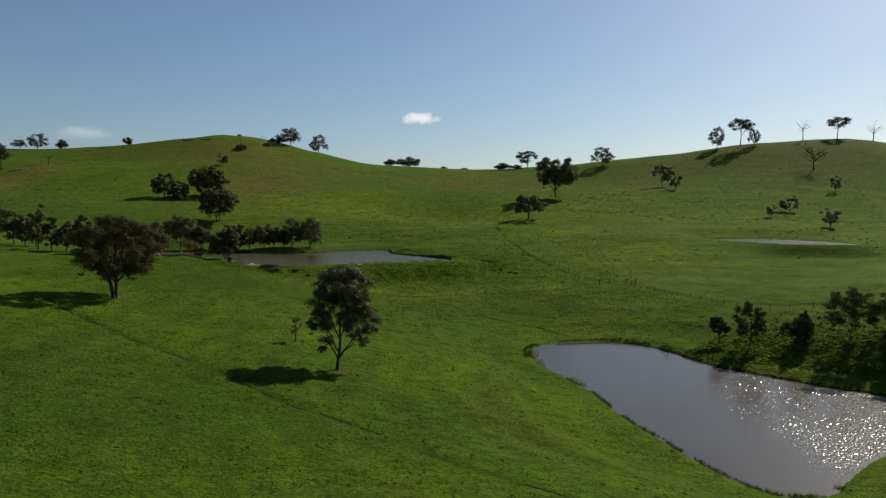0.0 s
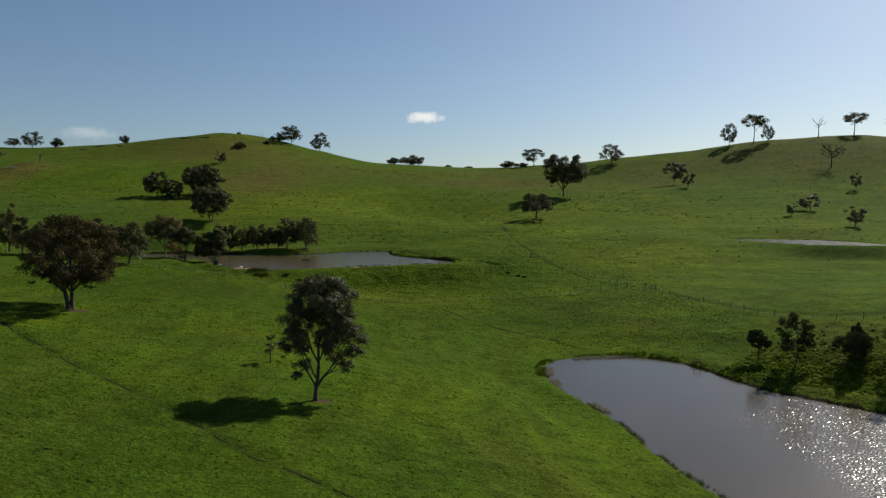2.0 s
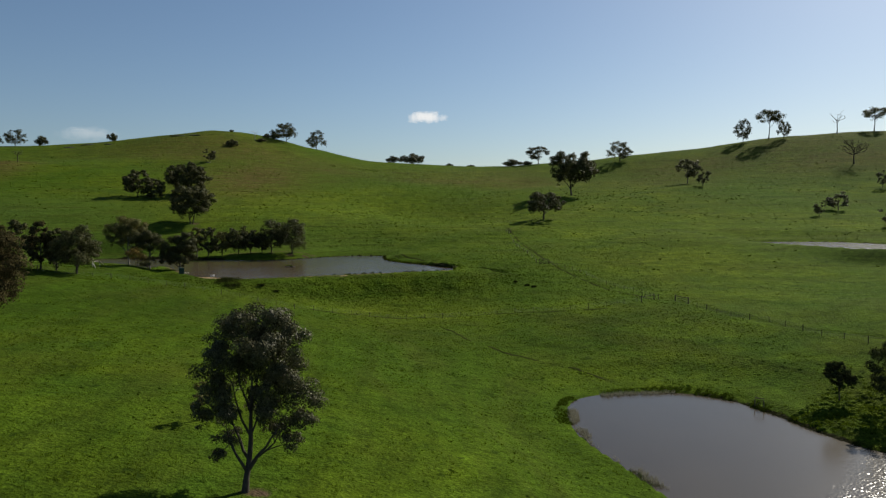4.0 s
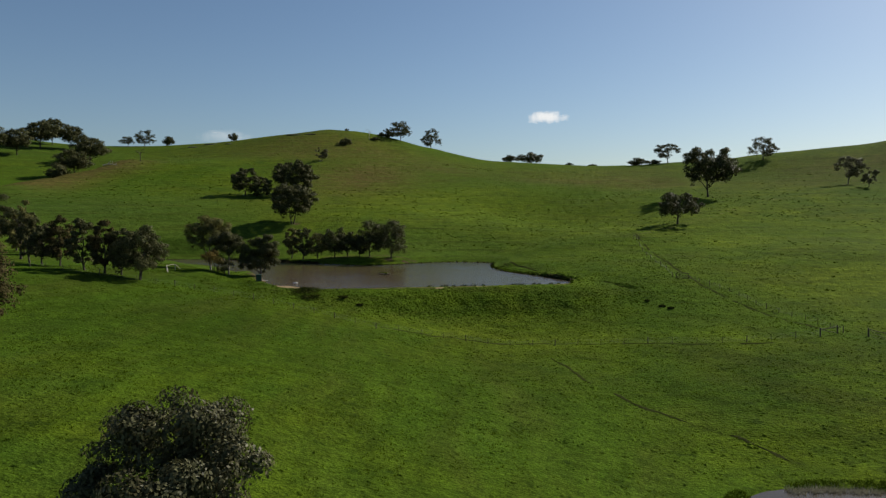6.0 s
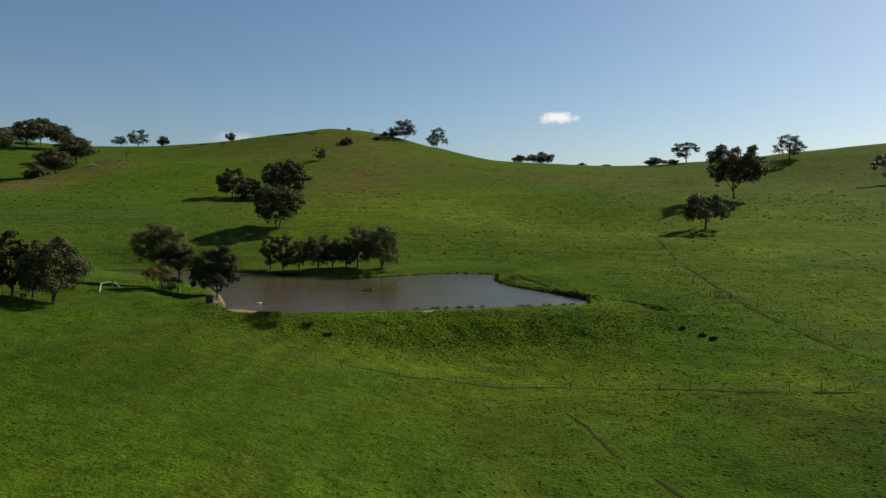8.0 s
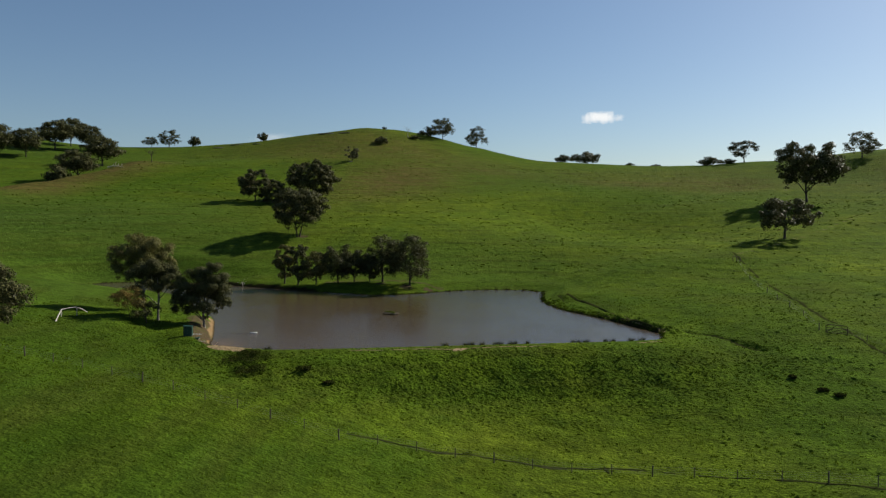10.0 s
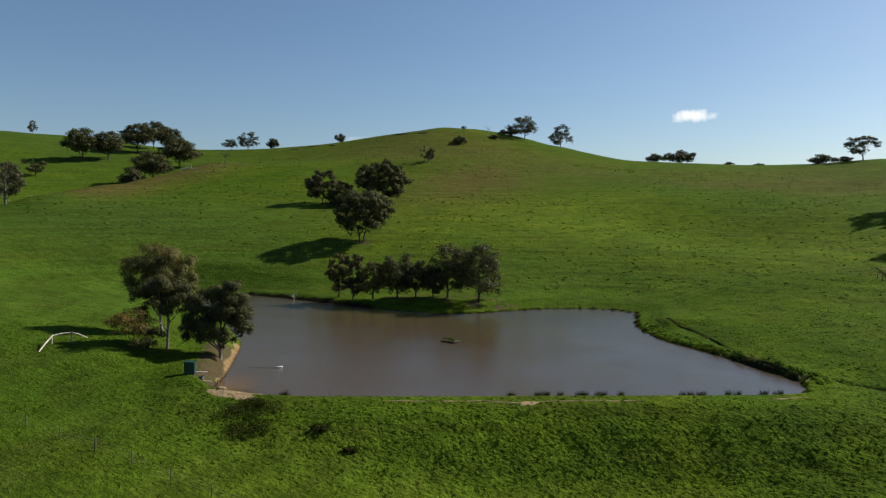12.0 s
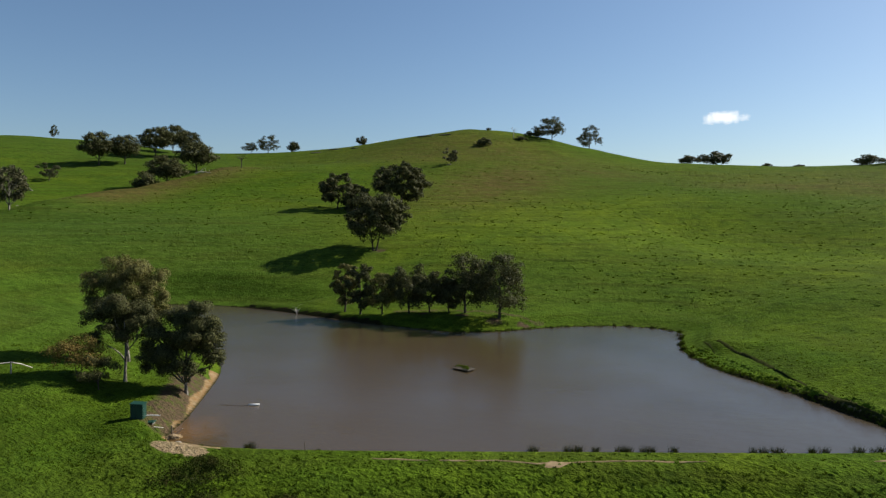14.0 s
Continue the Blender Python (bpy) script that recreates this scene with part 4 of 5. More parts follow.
skyline_gum = (17.6, 25.0, grow_tree("gum_tree", -146.0, 683.0, 17.6, 25.0, "spreading gum tree on the hill crest", LEAF_DARK, BARK, 71, 0.16, 28, 0.4, 0.1, 6500, 0.80, clump=0.125))
tall_gum = (19.0, 18.0, grow_tree("gum_tree", -125.9, 722.0, 19.0, 18.5, "ragged upright gum tree behind the hill crest", LEAF_DARK, BARK, 72, 0.08, 30, 0.4, 0.3, 4600, 0.84, clump=0.13))
round_gum = (20.0, 20.0, grow_tree("gum_tree", -371.2, 473.0, 20.5, 19.5, "rounded gum tree in the western grove", LEAF_DARK, BARK, 73, 0.22, 34, 0.35, 0.9, 8000, 0.92, clump=0.18, group="western grove"))
grey_gum = (16.0, 14.6, grow_tree("gum_tree", 163.0, 512.9, 16.2, 14.8, "grey-green gum tree with bare lower limbs on the slope", LEAF_DUSK, BARK_PALE, 74, 0.18, 26, 0.4, 0.1, 5200, 0.66, clump=0.135))
low_bush = (6.0, 10.0, grow_tree("bush", -155.3, 679.7, 5.8, 10.5, "low rounded bush on the hill crest", LEAF_DARK, BARK, 75, 0.0, 12, 0.25, 0.1, 1900, 0.78, 0.15, clump=0.21, category="bush"))
small_gum = (9.0, 7.0, grow_tree("gum_tree", 187.8, 334.9, 9.8, 8.3, "small airy gum tree on the far paddock", LEAF_DUSK, BARK, 76, 0.14, 16, 0.4, 0.1, 3200, 0.48, clump=0.17))
umbrella_gum = (24.0, 20.0, grow_tree("gum_tree", 264.2, 616.0, 24.0, 20.5, "tall bare-stemmed gum tree with a high crown on the ridge", LEAF_DARK, BARK, 77, 0.48, 14, 0.4, 0.1, 4200, 0.85, 0.36, clump=0.17))

G = "western grove"
for i, (x, y, h, w) in enumerate(((-366.4, 488.0, 18.0, 20.0), (-381.7, 527.8, 20.5, 25.0), (-397.9, 560.0, 21.0, 19.0), (-369.2, 545.0, 18.5, 18.0), (-318.5, 498.2, 19.0, 24.0),
                                  (-291.5, 447.5, 16.5, 20.0))):
    far_tree(round_gum, x, y, h, w, "rounded gum tree in the western grove", 47.0 * i + 20, G)
far_tree(low_bush, -288.9, 431.0, 11.0, 13.0, "dark dense bush at the edge of the western grove", 40)
far_tree(small_gum, -348.9, 423.0, 8.8, 8.8, "small dark tree on the western slope", 75)
far_tree(grey_gum, -260.5, 339.7, 16.4, 12.5, "grey gum tree with a pale trunk on the western slope", 120)
far_tree(grey_gum, -262.0, 331.0, 18.8, 13.5, "tall grey gum tree on the western slope", 250)
far_tree(grey_gum, -272.0, 348.0, 15.5, 13.0, "grey gum tree on the western slope", 10)
far_tree(skyline_gum, -361.5, 603.0, 8.2, 13.2, "low gum tree on the western skyline", 30)
far_tree(tall_gum, -349.2, 608.0, 14.2, 15.0, "upright gum tree on the western skyline", 80)
far_tree(low_bush, -335.3, 622.0, 8.8, 10.0, "dark bush on the western skyline", 10)
far_tree(low_bush, -285.8, 641.0, 7.8, 7.8, "lone bush on the hill crest", 130)
far_tree(low_bush, -163.0, 681.0, 4.4, 7.0, "low bush beside the crest gum", 200)
far_tree(small_gum, -166.2, 534.6, 8.8, 7.4, "small dark tree on the bare hillside", 20)
far_tree(low_bush, -173.4, 608.4, 6.4, 9.5, "dark bush beside a bleached stump", 66)
far_tree(low_bush, -192.9, 673.0, 2.6, 3.6, "tiny bush on the hilltop", 300)
far_tree(low_bush, -160.5, 650.0, 3.6, 9.0, "low bush by a leaning dead trunk", 15)
far_tree(tall_gum, 146.0, 628.7, 17.4, 19.0, "ragged gum tree on the saddle slope", 150)
far_tree(grey_gum, 88.2, 708.0, 16.8, 20.8, "thin-crowned gum tree behind the saddle", 200)
for x, y, h, w, a in ((63.2, 712, 7.6, 17.0, 0), (76.2, 712, 4.6, 12.5, 90), (-55.7, 772, 7.8, 16.0, 30), (-36.1, 775, 11.4, 25.3, 70), (3.4, 775, 3.0, 7.4, 10), (25.6, 775, 2.6, 8.6, 50)):
    far_tree(low_bush, x, y, h, w, "dark bush along the saddle skyline", a, "saddle bushes")
far_tree(small_gum, 162.9, 484.0, 10.2, 6.8, "small round tree on the slope", 35)
far_tree(small_gum, 195.5, 388.9, 8.8, 9.0, "small round tree above the far dam", 95)
far_tree(small_gum, 176.5, 371.0, 6.2, 4.2, "little shrubby tree above the far dam", 155)
far_tree(small_gum, 258.0, 454.9, 9.8, 5.2, "small slim tree on the eastern slope", 215)
far_tree(tall_gum, 248.4, 628.0, 20.0, 12.6, "slim ragged gum tree on the eastern ridge", 90)
far_tree(tall_gum, 273.0, 609.0, 14.6, 10.0, "thin gum tree on the eastern ridge", 170)
far_tree(umbrella_gum, 345.5, 609.0, 18.8, 20.0, "flat-crowned gum tree on the eastern ridge", 60)
dead_tree(312.8, 604.0, 16.5, 12.0, "bleached dead tree on the eastern ridge", 81)
dead_tree(375.1, 606.0, 17.5, 14.0, "bleached many-branched dead tree on the eastern ridge", 82)
far_tree(tall_gum, -525.8, 562.0, 11.0, 6.4, "slim ragged tree alone on the western skyline", 20)
dead_tree(274.7, 513.6, 17.0, 17.0, "leafless grey-brown tree with fine twigs on the eastern slope", 86, None, BARK, 12, 16)
dead_tree(-266.8, 476.8, 7.5, 7.0, "small leafless shrub on the western spur", 87, None, BARK, 9, 6)
dead_tree(-165.2, 648.8, 9.0, 7.0, "leaning dead tree near the hilltop", 84)

# scrub on the bank of the lower dam
for i, (x, y, h, w, m, low) in enumerate(((55.1, 136.2, 5.4, 3.4, LEAF_WATTLE, 0.34), (58.7, 130.4, 8.6, 5.6, LEAF_WATTLE, 0.16), (65.6, 125.7, 4.8, 5.4, LEAF_WATTLE, 0.16), (70.9, 134.3, 2.6, 1.9, LEAF_WATTLE, 0.1), (68.2, 128.6, 3.0, 2.0, LEAF_WATTLE, 0.12),
                                          (71.5, 120.5, 9.4, 8.2, LEAF_WATTLE, 0.22), (78.5, 119.0, 9.5, 8.0, LEAF_WATTLE, 0.12), (76.0, 112.0, 7.0, 7.0, LEAF_WATTLE, 0.08), (84.0, 121.0, 9.0, 8.5, LEAF_WATTLE, 0.08),
                                          (81.0, 108.5, 8.2, 8.0, LEAF_WATTLE, 0.06), (88.0, 112.0, 9.0, 9.0, LEAF_WATTLE, 0.06))):
    grow_tree("shrub", x, y, h, w, "dark wattle-like shrub on the tussocky dam bank", m, BARK, 90 + i, low, 26, 0.25, 0.6,
              int(4200 + 1400 * w), 0.20, 0.09, clump=0.16, ragged=0.3, group="scrub on the dam bank", category="shrub")

# ---- grass, tussocks and reeds ----
def blades(name, x, y, tall, spread, count, width, material, rng, lift=0.0, floor=None):
    """Tufts of narrow leaning blades at the places x, y."""
    n = len(x)
    z, cover, shores = pasture_height(x, y)
    z = on_ground(x, y) if floor is None else floor
    worn = np.maximum.reduce([cover["bare"], cover["soil_shade"], cover["ochre"], cover["track"]]) > 0.45
    wet = (np.min(np.stack(shores), 0) < 0.25) | worn if lift == 0.0 else np.zeros(n, bool)
    x, y, z, tall, spread = x[~wet], y[~wet], z[~wet], tall[~wet], spread[~wet]
    x, y, z, tall, spread = (np.repeat(v, count) for v in (x, y, z, tall, spread))
    m = len(x)
    a, r = rng.uniform(0, 6.283, m), np.sqrt(rng.random(m)) * spread
    foot = np.stack([x + np.cos(a) * r, y + np.sin(a) * r, z - 0.03 + lift], 1)
    hgt = tall * rng.uniform(0.55, 1.1, m)
    out = np.stack([np.cos(a), np.sin(a), np.zeros(m)], 1) * (hgt * rng.uniform(0.15, 0.7, m))[:, None]
    tip = foot + out + np.stack([np.zeros(m), np.zeros(m), hgt], 1)
    b = rng.uniform(0, 6.283, m)
    side = np.stack([np.cos(b), np.sin(b), np.zeros(m)], 1) * (width * rng.uniform(0.6, 1.4, m))[:, None]
    v = np.stack([foot - side, foot + side, tip], 1).reshape(-1, 3)
    return new(name, raw_mesh(name, v, np.arange(m * 3).reshape(m, 3), material))


rng = np.random.default_rng(5)


def spots(n, x0, x1, y0, y1):
    return rng.uniform(x0, x1, n), rng.uniform(y0, y1, n)


near = [spots(12000, -75, 45, 48, 150), spots(9000, -95, 60, 130, 216), spots(5000, -105, -55, 190, 250), spots(5000, -10, 60, 200, 300)]
gx, gy = np.concatenate([a for a, _ in near]), np.concatenate([b for _, b in near])
keep = ripple(gx, gy, 4.5, 31) + 0.5 * ripple(gx, gy, 17, 32) > 0.62
gx, gy = gx[keep], gy[keep]
tagged(blades("grass_tufts", gx, gy, rng.uniform(0.10, 0.30, len(gx)), rng.uniform(0.10, 0.34, len(gx)), 6, 0.037, GRASS, rng), "short green pasture grass in tufts", "grass", kind="stuff")

sets = [spots(380, -90, 60, 50, 215), spots(700, 5, 95, 205, 330), spots(500, -200, -60, 310, 420), spots(600, -60, 70, 320, 430), spots(500, -10, 40, 215, 290)]
sets += [spots(260, -28, 34, 186, 214), spots(110, 30, 60, 170, 205)]
tall = [rng.uniform(0.08, 0.22, len(a)) for a, _ in sets]
# the dam's grassy face, the scrubby bank and the eroded shore are rougher
u, s = rng.beta(1.3, 1.3, 2600), rng.normal(10, 4.6, 2600)
sets.append((-66 + 86 * u + 0.39 * s, 215 + 33 * u - 0.92 * s))
tall.append(rng.uniform(0.07, 0.22, 2600))
u, s = rng.beta(1.3, 1.3, 500), np.abs(rng.normal(5, 6, 500))
sets.append((45 + 40 * u + 0.75 * s, 129 - 37 * u + 0.66 * s))
tall.append(rng.uniform(0.15, 0.35, 500))
u, s = rng.uniform(-0.05, 1.05, 420), rng.uniform(0.2, 2.0, 420) ** 1.5
sets.append((3 - 24 * u + 0.78 * s, 250 + 38 * np.abs(u) ** 1.25 + 0.6 * s))
tall.append(rng.uniform(0.10, 0.34, 420))
tx, ty, tall = np.concatenate([a for a, _ in sets]), np.concatenate([b for _, b in sets]), np.concatenate(tall)
clear = np.min(np.stack(pasture_height(tx, ty)[2]), 0) > 0.4
tx, ty, tall = tx[clear], ty[clear], tall[clear]
tagged(blades("tussocks", tx, ty, tall, tall * 0.9, 16, 0.05, TUSSOCK, rng), "coarse green tussocks scattered through the pasture", "tussock", kind="stuff")
u, s = rng.beta(1.2, 1.2, 2200), np.abs(rng.normal(6, 6, 2200))
tx, ty = 45 + 40 * u + 0.75 * s, 131 - 37 * u + 0.66 * s
clear = pasture_height(tx, ty)[2][0] > 0.8
tx, ty = tx[clear], ty[clear]
tall = rng.uniform(0.15, 0.45, len(tx))
tagged(blades("tussocks", tx, ty, tall, tall * 1.1, 22, 0.04, GRASS, rng), "yellow-green tussocks crowding the scrubby dam bank", "tussock", kind="stuff")
sets = [spots(800, -260, -20, 330, 470), spots(800, -60, 120, 320, 520), spots(900, 60, 260, 240, 480), spots(500, 120, 380, 430, 600), spots(700, -300, 40, 450, 640)]
tx, ty = np.concatenate([a for a, _ in sets]), np.concatenate([b for _, b in sets])
clear = ripple(tx, ty, 31, 61) + 0.8 * rng.random(len(tx)) > 0.95
tx, ty = tx[clear], ty[clear]
tall = rng.uniform(0.2, 0.55, len(tx))
tagged(blades("tussocks", tx, ty, tall, tall * 1.1, 16, 0.10, TUSSOCK, rng), "dark tussocks dotted over the grazed hillside", "tussock", kind="stuff")

def hummocks(x, y, wide, tall, material, label):
    """Low uneven mounds of grass: a peak, a shoulder ring and a buried foot ring each."""
    z, cover, shores = pasture_height(x, y)
    worn = np.maximum.reduce([cover["bare"], cover["soil_shade"], cover["ochre"], cover["track"]]) > 0.4
    ok = (np.min(np.stack(shores), 0) > 0.9) & ~worn
    x, y, wide, tall = x[ok], y[ok], wide[ok], tall[ok]
    n, k = len(x), 6
    turn = rng.uniform(0, 6.283, n)
    long = rng.uniform(1.0, 1.8, n)
    ang = np.linspace(0, 2 * np.pi, k, endpoint=False)[None] + rng.uniform(-0.3, 0.3, (n, k))
    rings = []
    for far, up in ((0.5, 0.72), (1.0, -0.12)):
        r = wide[:, None] * far * rng.uniform(0.75, 1.25, (n, k)) * 0.5
        u, v = np.cos(ang) * r * long[:, None], np.sin(ang) * r
        px = x[:, None] + u * np.cos(turn)[:, None] - v * np.sin(turn)[:, None]
        py = y[:, None] + u * np.sin(turn)[:, None] + v * np.cos(turn)[:, None]
        rings.append(np.stack([px, py, on_ground(px, py) + tall[:, None] * up * rng.uniform(0.7, 1.2, (n, k))], 2))
    peak = np.stack([x, y, on_ground(x, y) + tall], 1)[:, None]
    verts = np.concatenate([peak] + rings, 1)
    j = np.arange(k)
    m = (j + 1) % k
    o = np.zeros(k, int)
    tris = np.concatenate([np.stack([o, 1 + j, 1 + m], 1), np.stack([1 + j, 1 + k + j, 1 + k + m], 1), np.stack([1 + j, 1 + k + m, 1 + m], 1)])
    faces = (np.arange(n)[:, None, None] * (1 + 2 * k) + tris[None]).reshape(-1, 3)
    me = raw_mesh("grass_hummocks", verts.reshape(-1, 3), faces, material, True)
    for key in ("grass_shade", "cool_haze", "lush_sunlit", "dry"):
        a = me.attributes.new(key, 'FLOAT', 'POINT')
        a.data.foreach_set("value", np.repeat(cover[key][ok], 1 + 2 * k).astype(np.float32))
    return tagged(new("grass_hummocks", me), label, "grass", kind="stuff")


# (how many, x from, x to, y from, y to, width, height): thick on the dam's face and the trodden flat, thin on the open paddock
sets = [(1900, -75, 45, 52, 150, 0.5, 0.10), (1600, -20, 60, 148, 200, 0.5, 0.11), (300, -90, -20, 140, 200, 0.6, 0.07), (900, 8, 60, 205, 290, 0.6, 0.14), (140, -100, -60, 200, 222, 0.6, 0.09)]
hx, hy, hw, ht = [], [], [], []
for n, x0, x1, y0, y1, w, t in sets:
    gx, gy = spots(n, x0, x1, y0, y1)
    keep = ripple(gx, gy, 6.0, 91) + 0.5 * rng.random(n) > 0.6
    for got, v in ((hx, gx), (hy, gy), (hw, w * rng.uniform(0.6, 1.7, n)), (ht, t * rng.uniform(0.5, 1.6, n))):
        got.append(v[keep])
u, d = rng.beta(1.2, 1.2, 2600), rng.normal(11, 6.0, 2600)
for got, v in ((hx, -66 + 88 * u + 0.39 * d), (hy, 215 + 33 * u - 0.92 * d), (hw, rng.uniform(0.35, 0.95, 2600)), (ht, rng.uniform(0.04, 0.13, 2600))):
    got.append(v)
u, d = rng.beta(1.2, 1.2, 2200), np.abs(rng.normal(6, 7, 2200))
for got, v in ((hx, 45 + 40 * u + 0.75 * d), (hy, 131 - 37 * u + 0.66 * d), (hw, rng.uniform(0.4, 1.1, 2200)), (ht, rng.uniform(0.12, 0.34, 2200))):
    got.append(v)
for n, x0, x1, y0, y1 in ((2600, -230, 10, 318, 470), (2200, 10, 260, 300, 500), (1800, -300, 250, 470, 640)):
    gx, gy = spots(n, x0, x1, y0, y1)
    keep = ripple(gx, gy, 24, 93) + 0.6 * rng.random(n) > 0.62
    for got, v in ((hx, gx), (hy, gy), (hw, rng.uniform(0.7, 1.9, n)), (ht, rng.uniform(0.08, 0.28, n))):
        got.append(v[keep])
# lumps of turf along the eroded eastern shore
u, d = rng.random(420) ** 1.6, rng.uniform(1.0, 3.2, 420)
for got, v in ((hx, np.interp(u, (0, 0.15, 0.4, 0.65, 1), (4.5, 1.5, -5.5, -12, -20)) + 0.78 * d), (hy, np.interp(u, (0, 0.15, 0.4, 0.65, 1), (248.5, 252.5, 262.5, 271.5, 286)) + 0.5 * d), (hw, rng.uniform(0.6, 1.5, 420)), (ht, rng.uniform(0.12, 0.5, 420) * (1 - 0.5 * u))):
    got.append(v)
hummocks(np.concatenate(hx), np.concatenate(hy), np.concatenate(hw), np.concatenate(ht), PASTURE, "low green hummocks of grazed grass")


def fringe(line, lo, hi, n, inner, outer, tall_lo, tall_hi, width, material, label):
    """Reeds along a stretch of shore, from inner metres in the water to outer metres up the bank."""
    at = (rng.uniform(lo, hi, n) % 1.0) * (len(line) - 1)
    k = at.astype(int)
    a, b = line[k], line[(k + 1) % len(line)]
    p = a + (b - a) * (at - k)[:, None]
    d = np.stack([b[:, 1] - a[:, 1], a[:, 0] - b[:, 0]], 1) / np.maximum(np.hypot(*(b - a).T), 1e-6)[:, None]
    probe = shore((p + d * 0.3)[:, 0], (p + d * 0.3)[:, 1], line)
    d = np.where(probe[:, None] > 0, d, -d)
    p = p + d * rng.uniform(-inner, outer, n)[:, None]
    level = [z for s, z in PONDS if s is line][0]
    z = np.maximum(pasture_height(p[:, 0], p[:, 1])[0], level)
    keep = ripple(p[:, 0], p[:, 1], 2.2, 71) > 0.42
    p, z = p[keep], z[keep]
    m = len(p)
    ob = blades("reeds", p[:, 0], p[:, 1], rng.uniform(tall_lo, tall_hi, m), np.full(m, 0.16), 7, width, material, rng, 0.001, z)
    return tagged(ob, label, "reeds", kind="stuff")


fringe(LOWER_SHORE, -0.10, 0.16, 1200, 1.2, 0.0, 0.25, 0.8, 0.018, REED, "pale dry reeds standing in the lower dam")
fringe(LOWER_SHORE, 0.0, 0.24, 1500, 0.1, 1.8, 0.15, 0.45, 0.03, TUSSOCK, "green rushes round the head of the lower dam")
fringe(LOWER_SHORE, 0.22, 0.50, 900, 0.1, 0.9, 0.1, 0.32, 0.03, RUSH, "low dark rushes under the scrubby bank of the lower dam")
fringe(LOWER_SHORE, 0.66, 0.92, 700, 0.4, 0.4, 0.2, 0.55, 0.02, TUSSOCK, "thin rushes along the lower dam's near shore")
fringe(MIDDLE_SHORE, 0.17, 0.44, 700, 0.0, 0.7, 0.2, 0.5, 0.02, TUSSOCK, "low rushes along the middle dam's edge")
fringe(MIDDLE_SHORE, 0.40, 0.80, 1100, 0.0, 0.7, 0.15, 0.45, 0.02, RUSH, "dark rushes along the middle dam's far bank")

for x, y, r in ((-29.4, 230.1, 0.45), (-26.4, 231.4, 0.5), (-25.6, 231.8, 0.5), (-24.1, 232.4, 0.4), (-22.0, 233.3, 0.5), (-21.3, 233.6, 0.4), (-19.9, 234.2, 0.4), (-19.3, 234.4, 0.3), (-17.5, 235.2, 0.45), (-10.6, 238.0, 0.3),
                (-9.7, 238.4, 0.35), (-8.5, 238.9, 0.45), (-5.6, 240.2, 0.4), (-4.5, 240.7, 0.4), (-1.6, 242.1, 0.5), (0.0, 242.9, 0.5), (-54.2, 220.4, 0.7), (-46.4, 302.2, 0.4), (-43.8, 304.6, 0.5), (-40.6, 306.2, 0.35), (-38.0, 308.0, 0.5), (-35.4, 309.6, 0.35), (-32.7, 310.0, 0.5),
                (-30.4, 309.9, 0.35), (-28.2, 309.8, 0.4), (-24.6, 307.8, 0.6), (-22.9, 303.6, 0.7), (-22.1, 299.6, 0.6), (-21.4, 293.0, 0.7), (-20.8, 288.5, 0.6), (-18.9, 283.2, 0.6)):
    m = int(50 * r * r) + 8
    a, q = rng.uniform(0, 6.283, m), np.sqrt(rng.random(m)) * r
    ob = blades("rush_clump", np.cos(a) * q + x, np.sin(a) * q * 0.7 + y, rng.uniform(0.5, 0.95, m), np.full(m, 0.07), 10, 0.016, RUSH, rng, 0.02)
    tagged(ob, "clump of dark rushes standing at the dam's edge", "rushes", "rushes at the dam")
# low bushes; those at x -44.5 and -40.5 stand in for dark slips
for x, y, r in ((-52.6, 211.4, 2.6), (-50.8, 208.6, 2.0), (-53.6, 213.2, 1.2), (-44.5, 212.4, 0.8), (-40.5, 211.5, 0.6), (24.2, 225.7, 0.6), (22.6, 227.4, 0.6), (20.0, 232.0, 0.5)):
    grow_tree("dark_clump", x, y, 0.28 + 0.22 * r, 2.4 * r, "low dark thorny bush on the grassy bank, some in place of dark slips", RUSH, BARK, int(200 + x * 3 + y), 0.0, 7, 0.2, 0.1, int(600 + 600 * r), 0.17, 0.04, clump=0.26, category="bush")

def along(line, gap):
    p = np.array(line, float)
    seg = np.hypot(*np.diff(p, axis=0).T)
    run = np.concatenate([[0], np.cumsum(seg)])
    at = np.linspace(0, run[-1], max(2, int(round(run[-1] / gap)) + 1))
    return np.stack([np.interp(at, run, p[:, 0]), np.interp(at, run, p[:, 1])], 1)


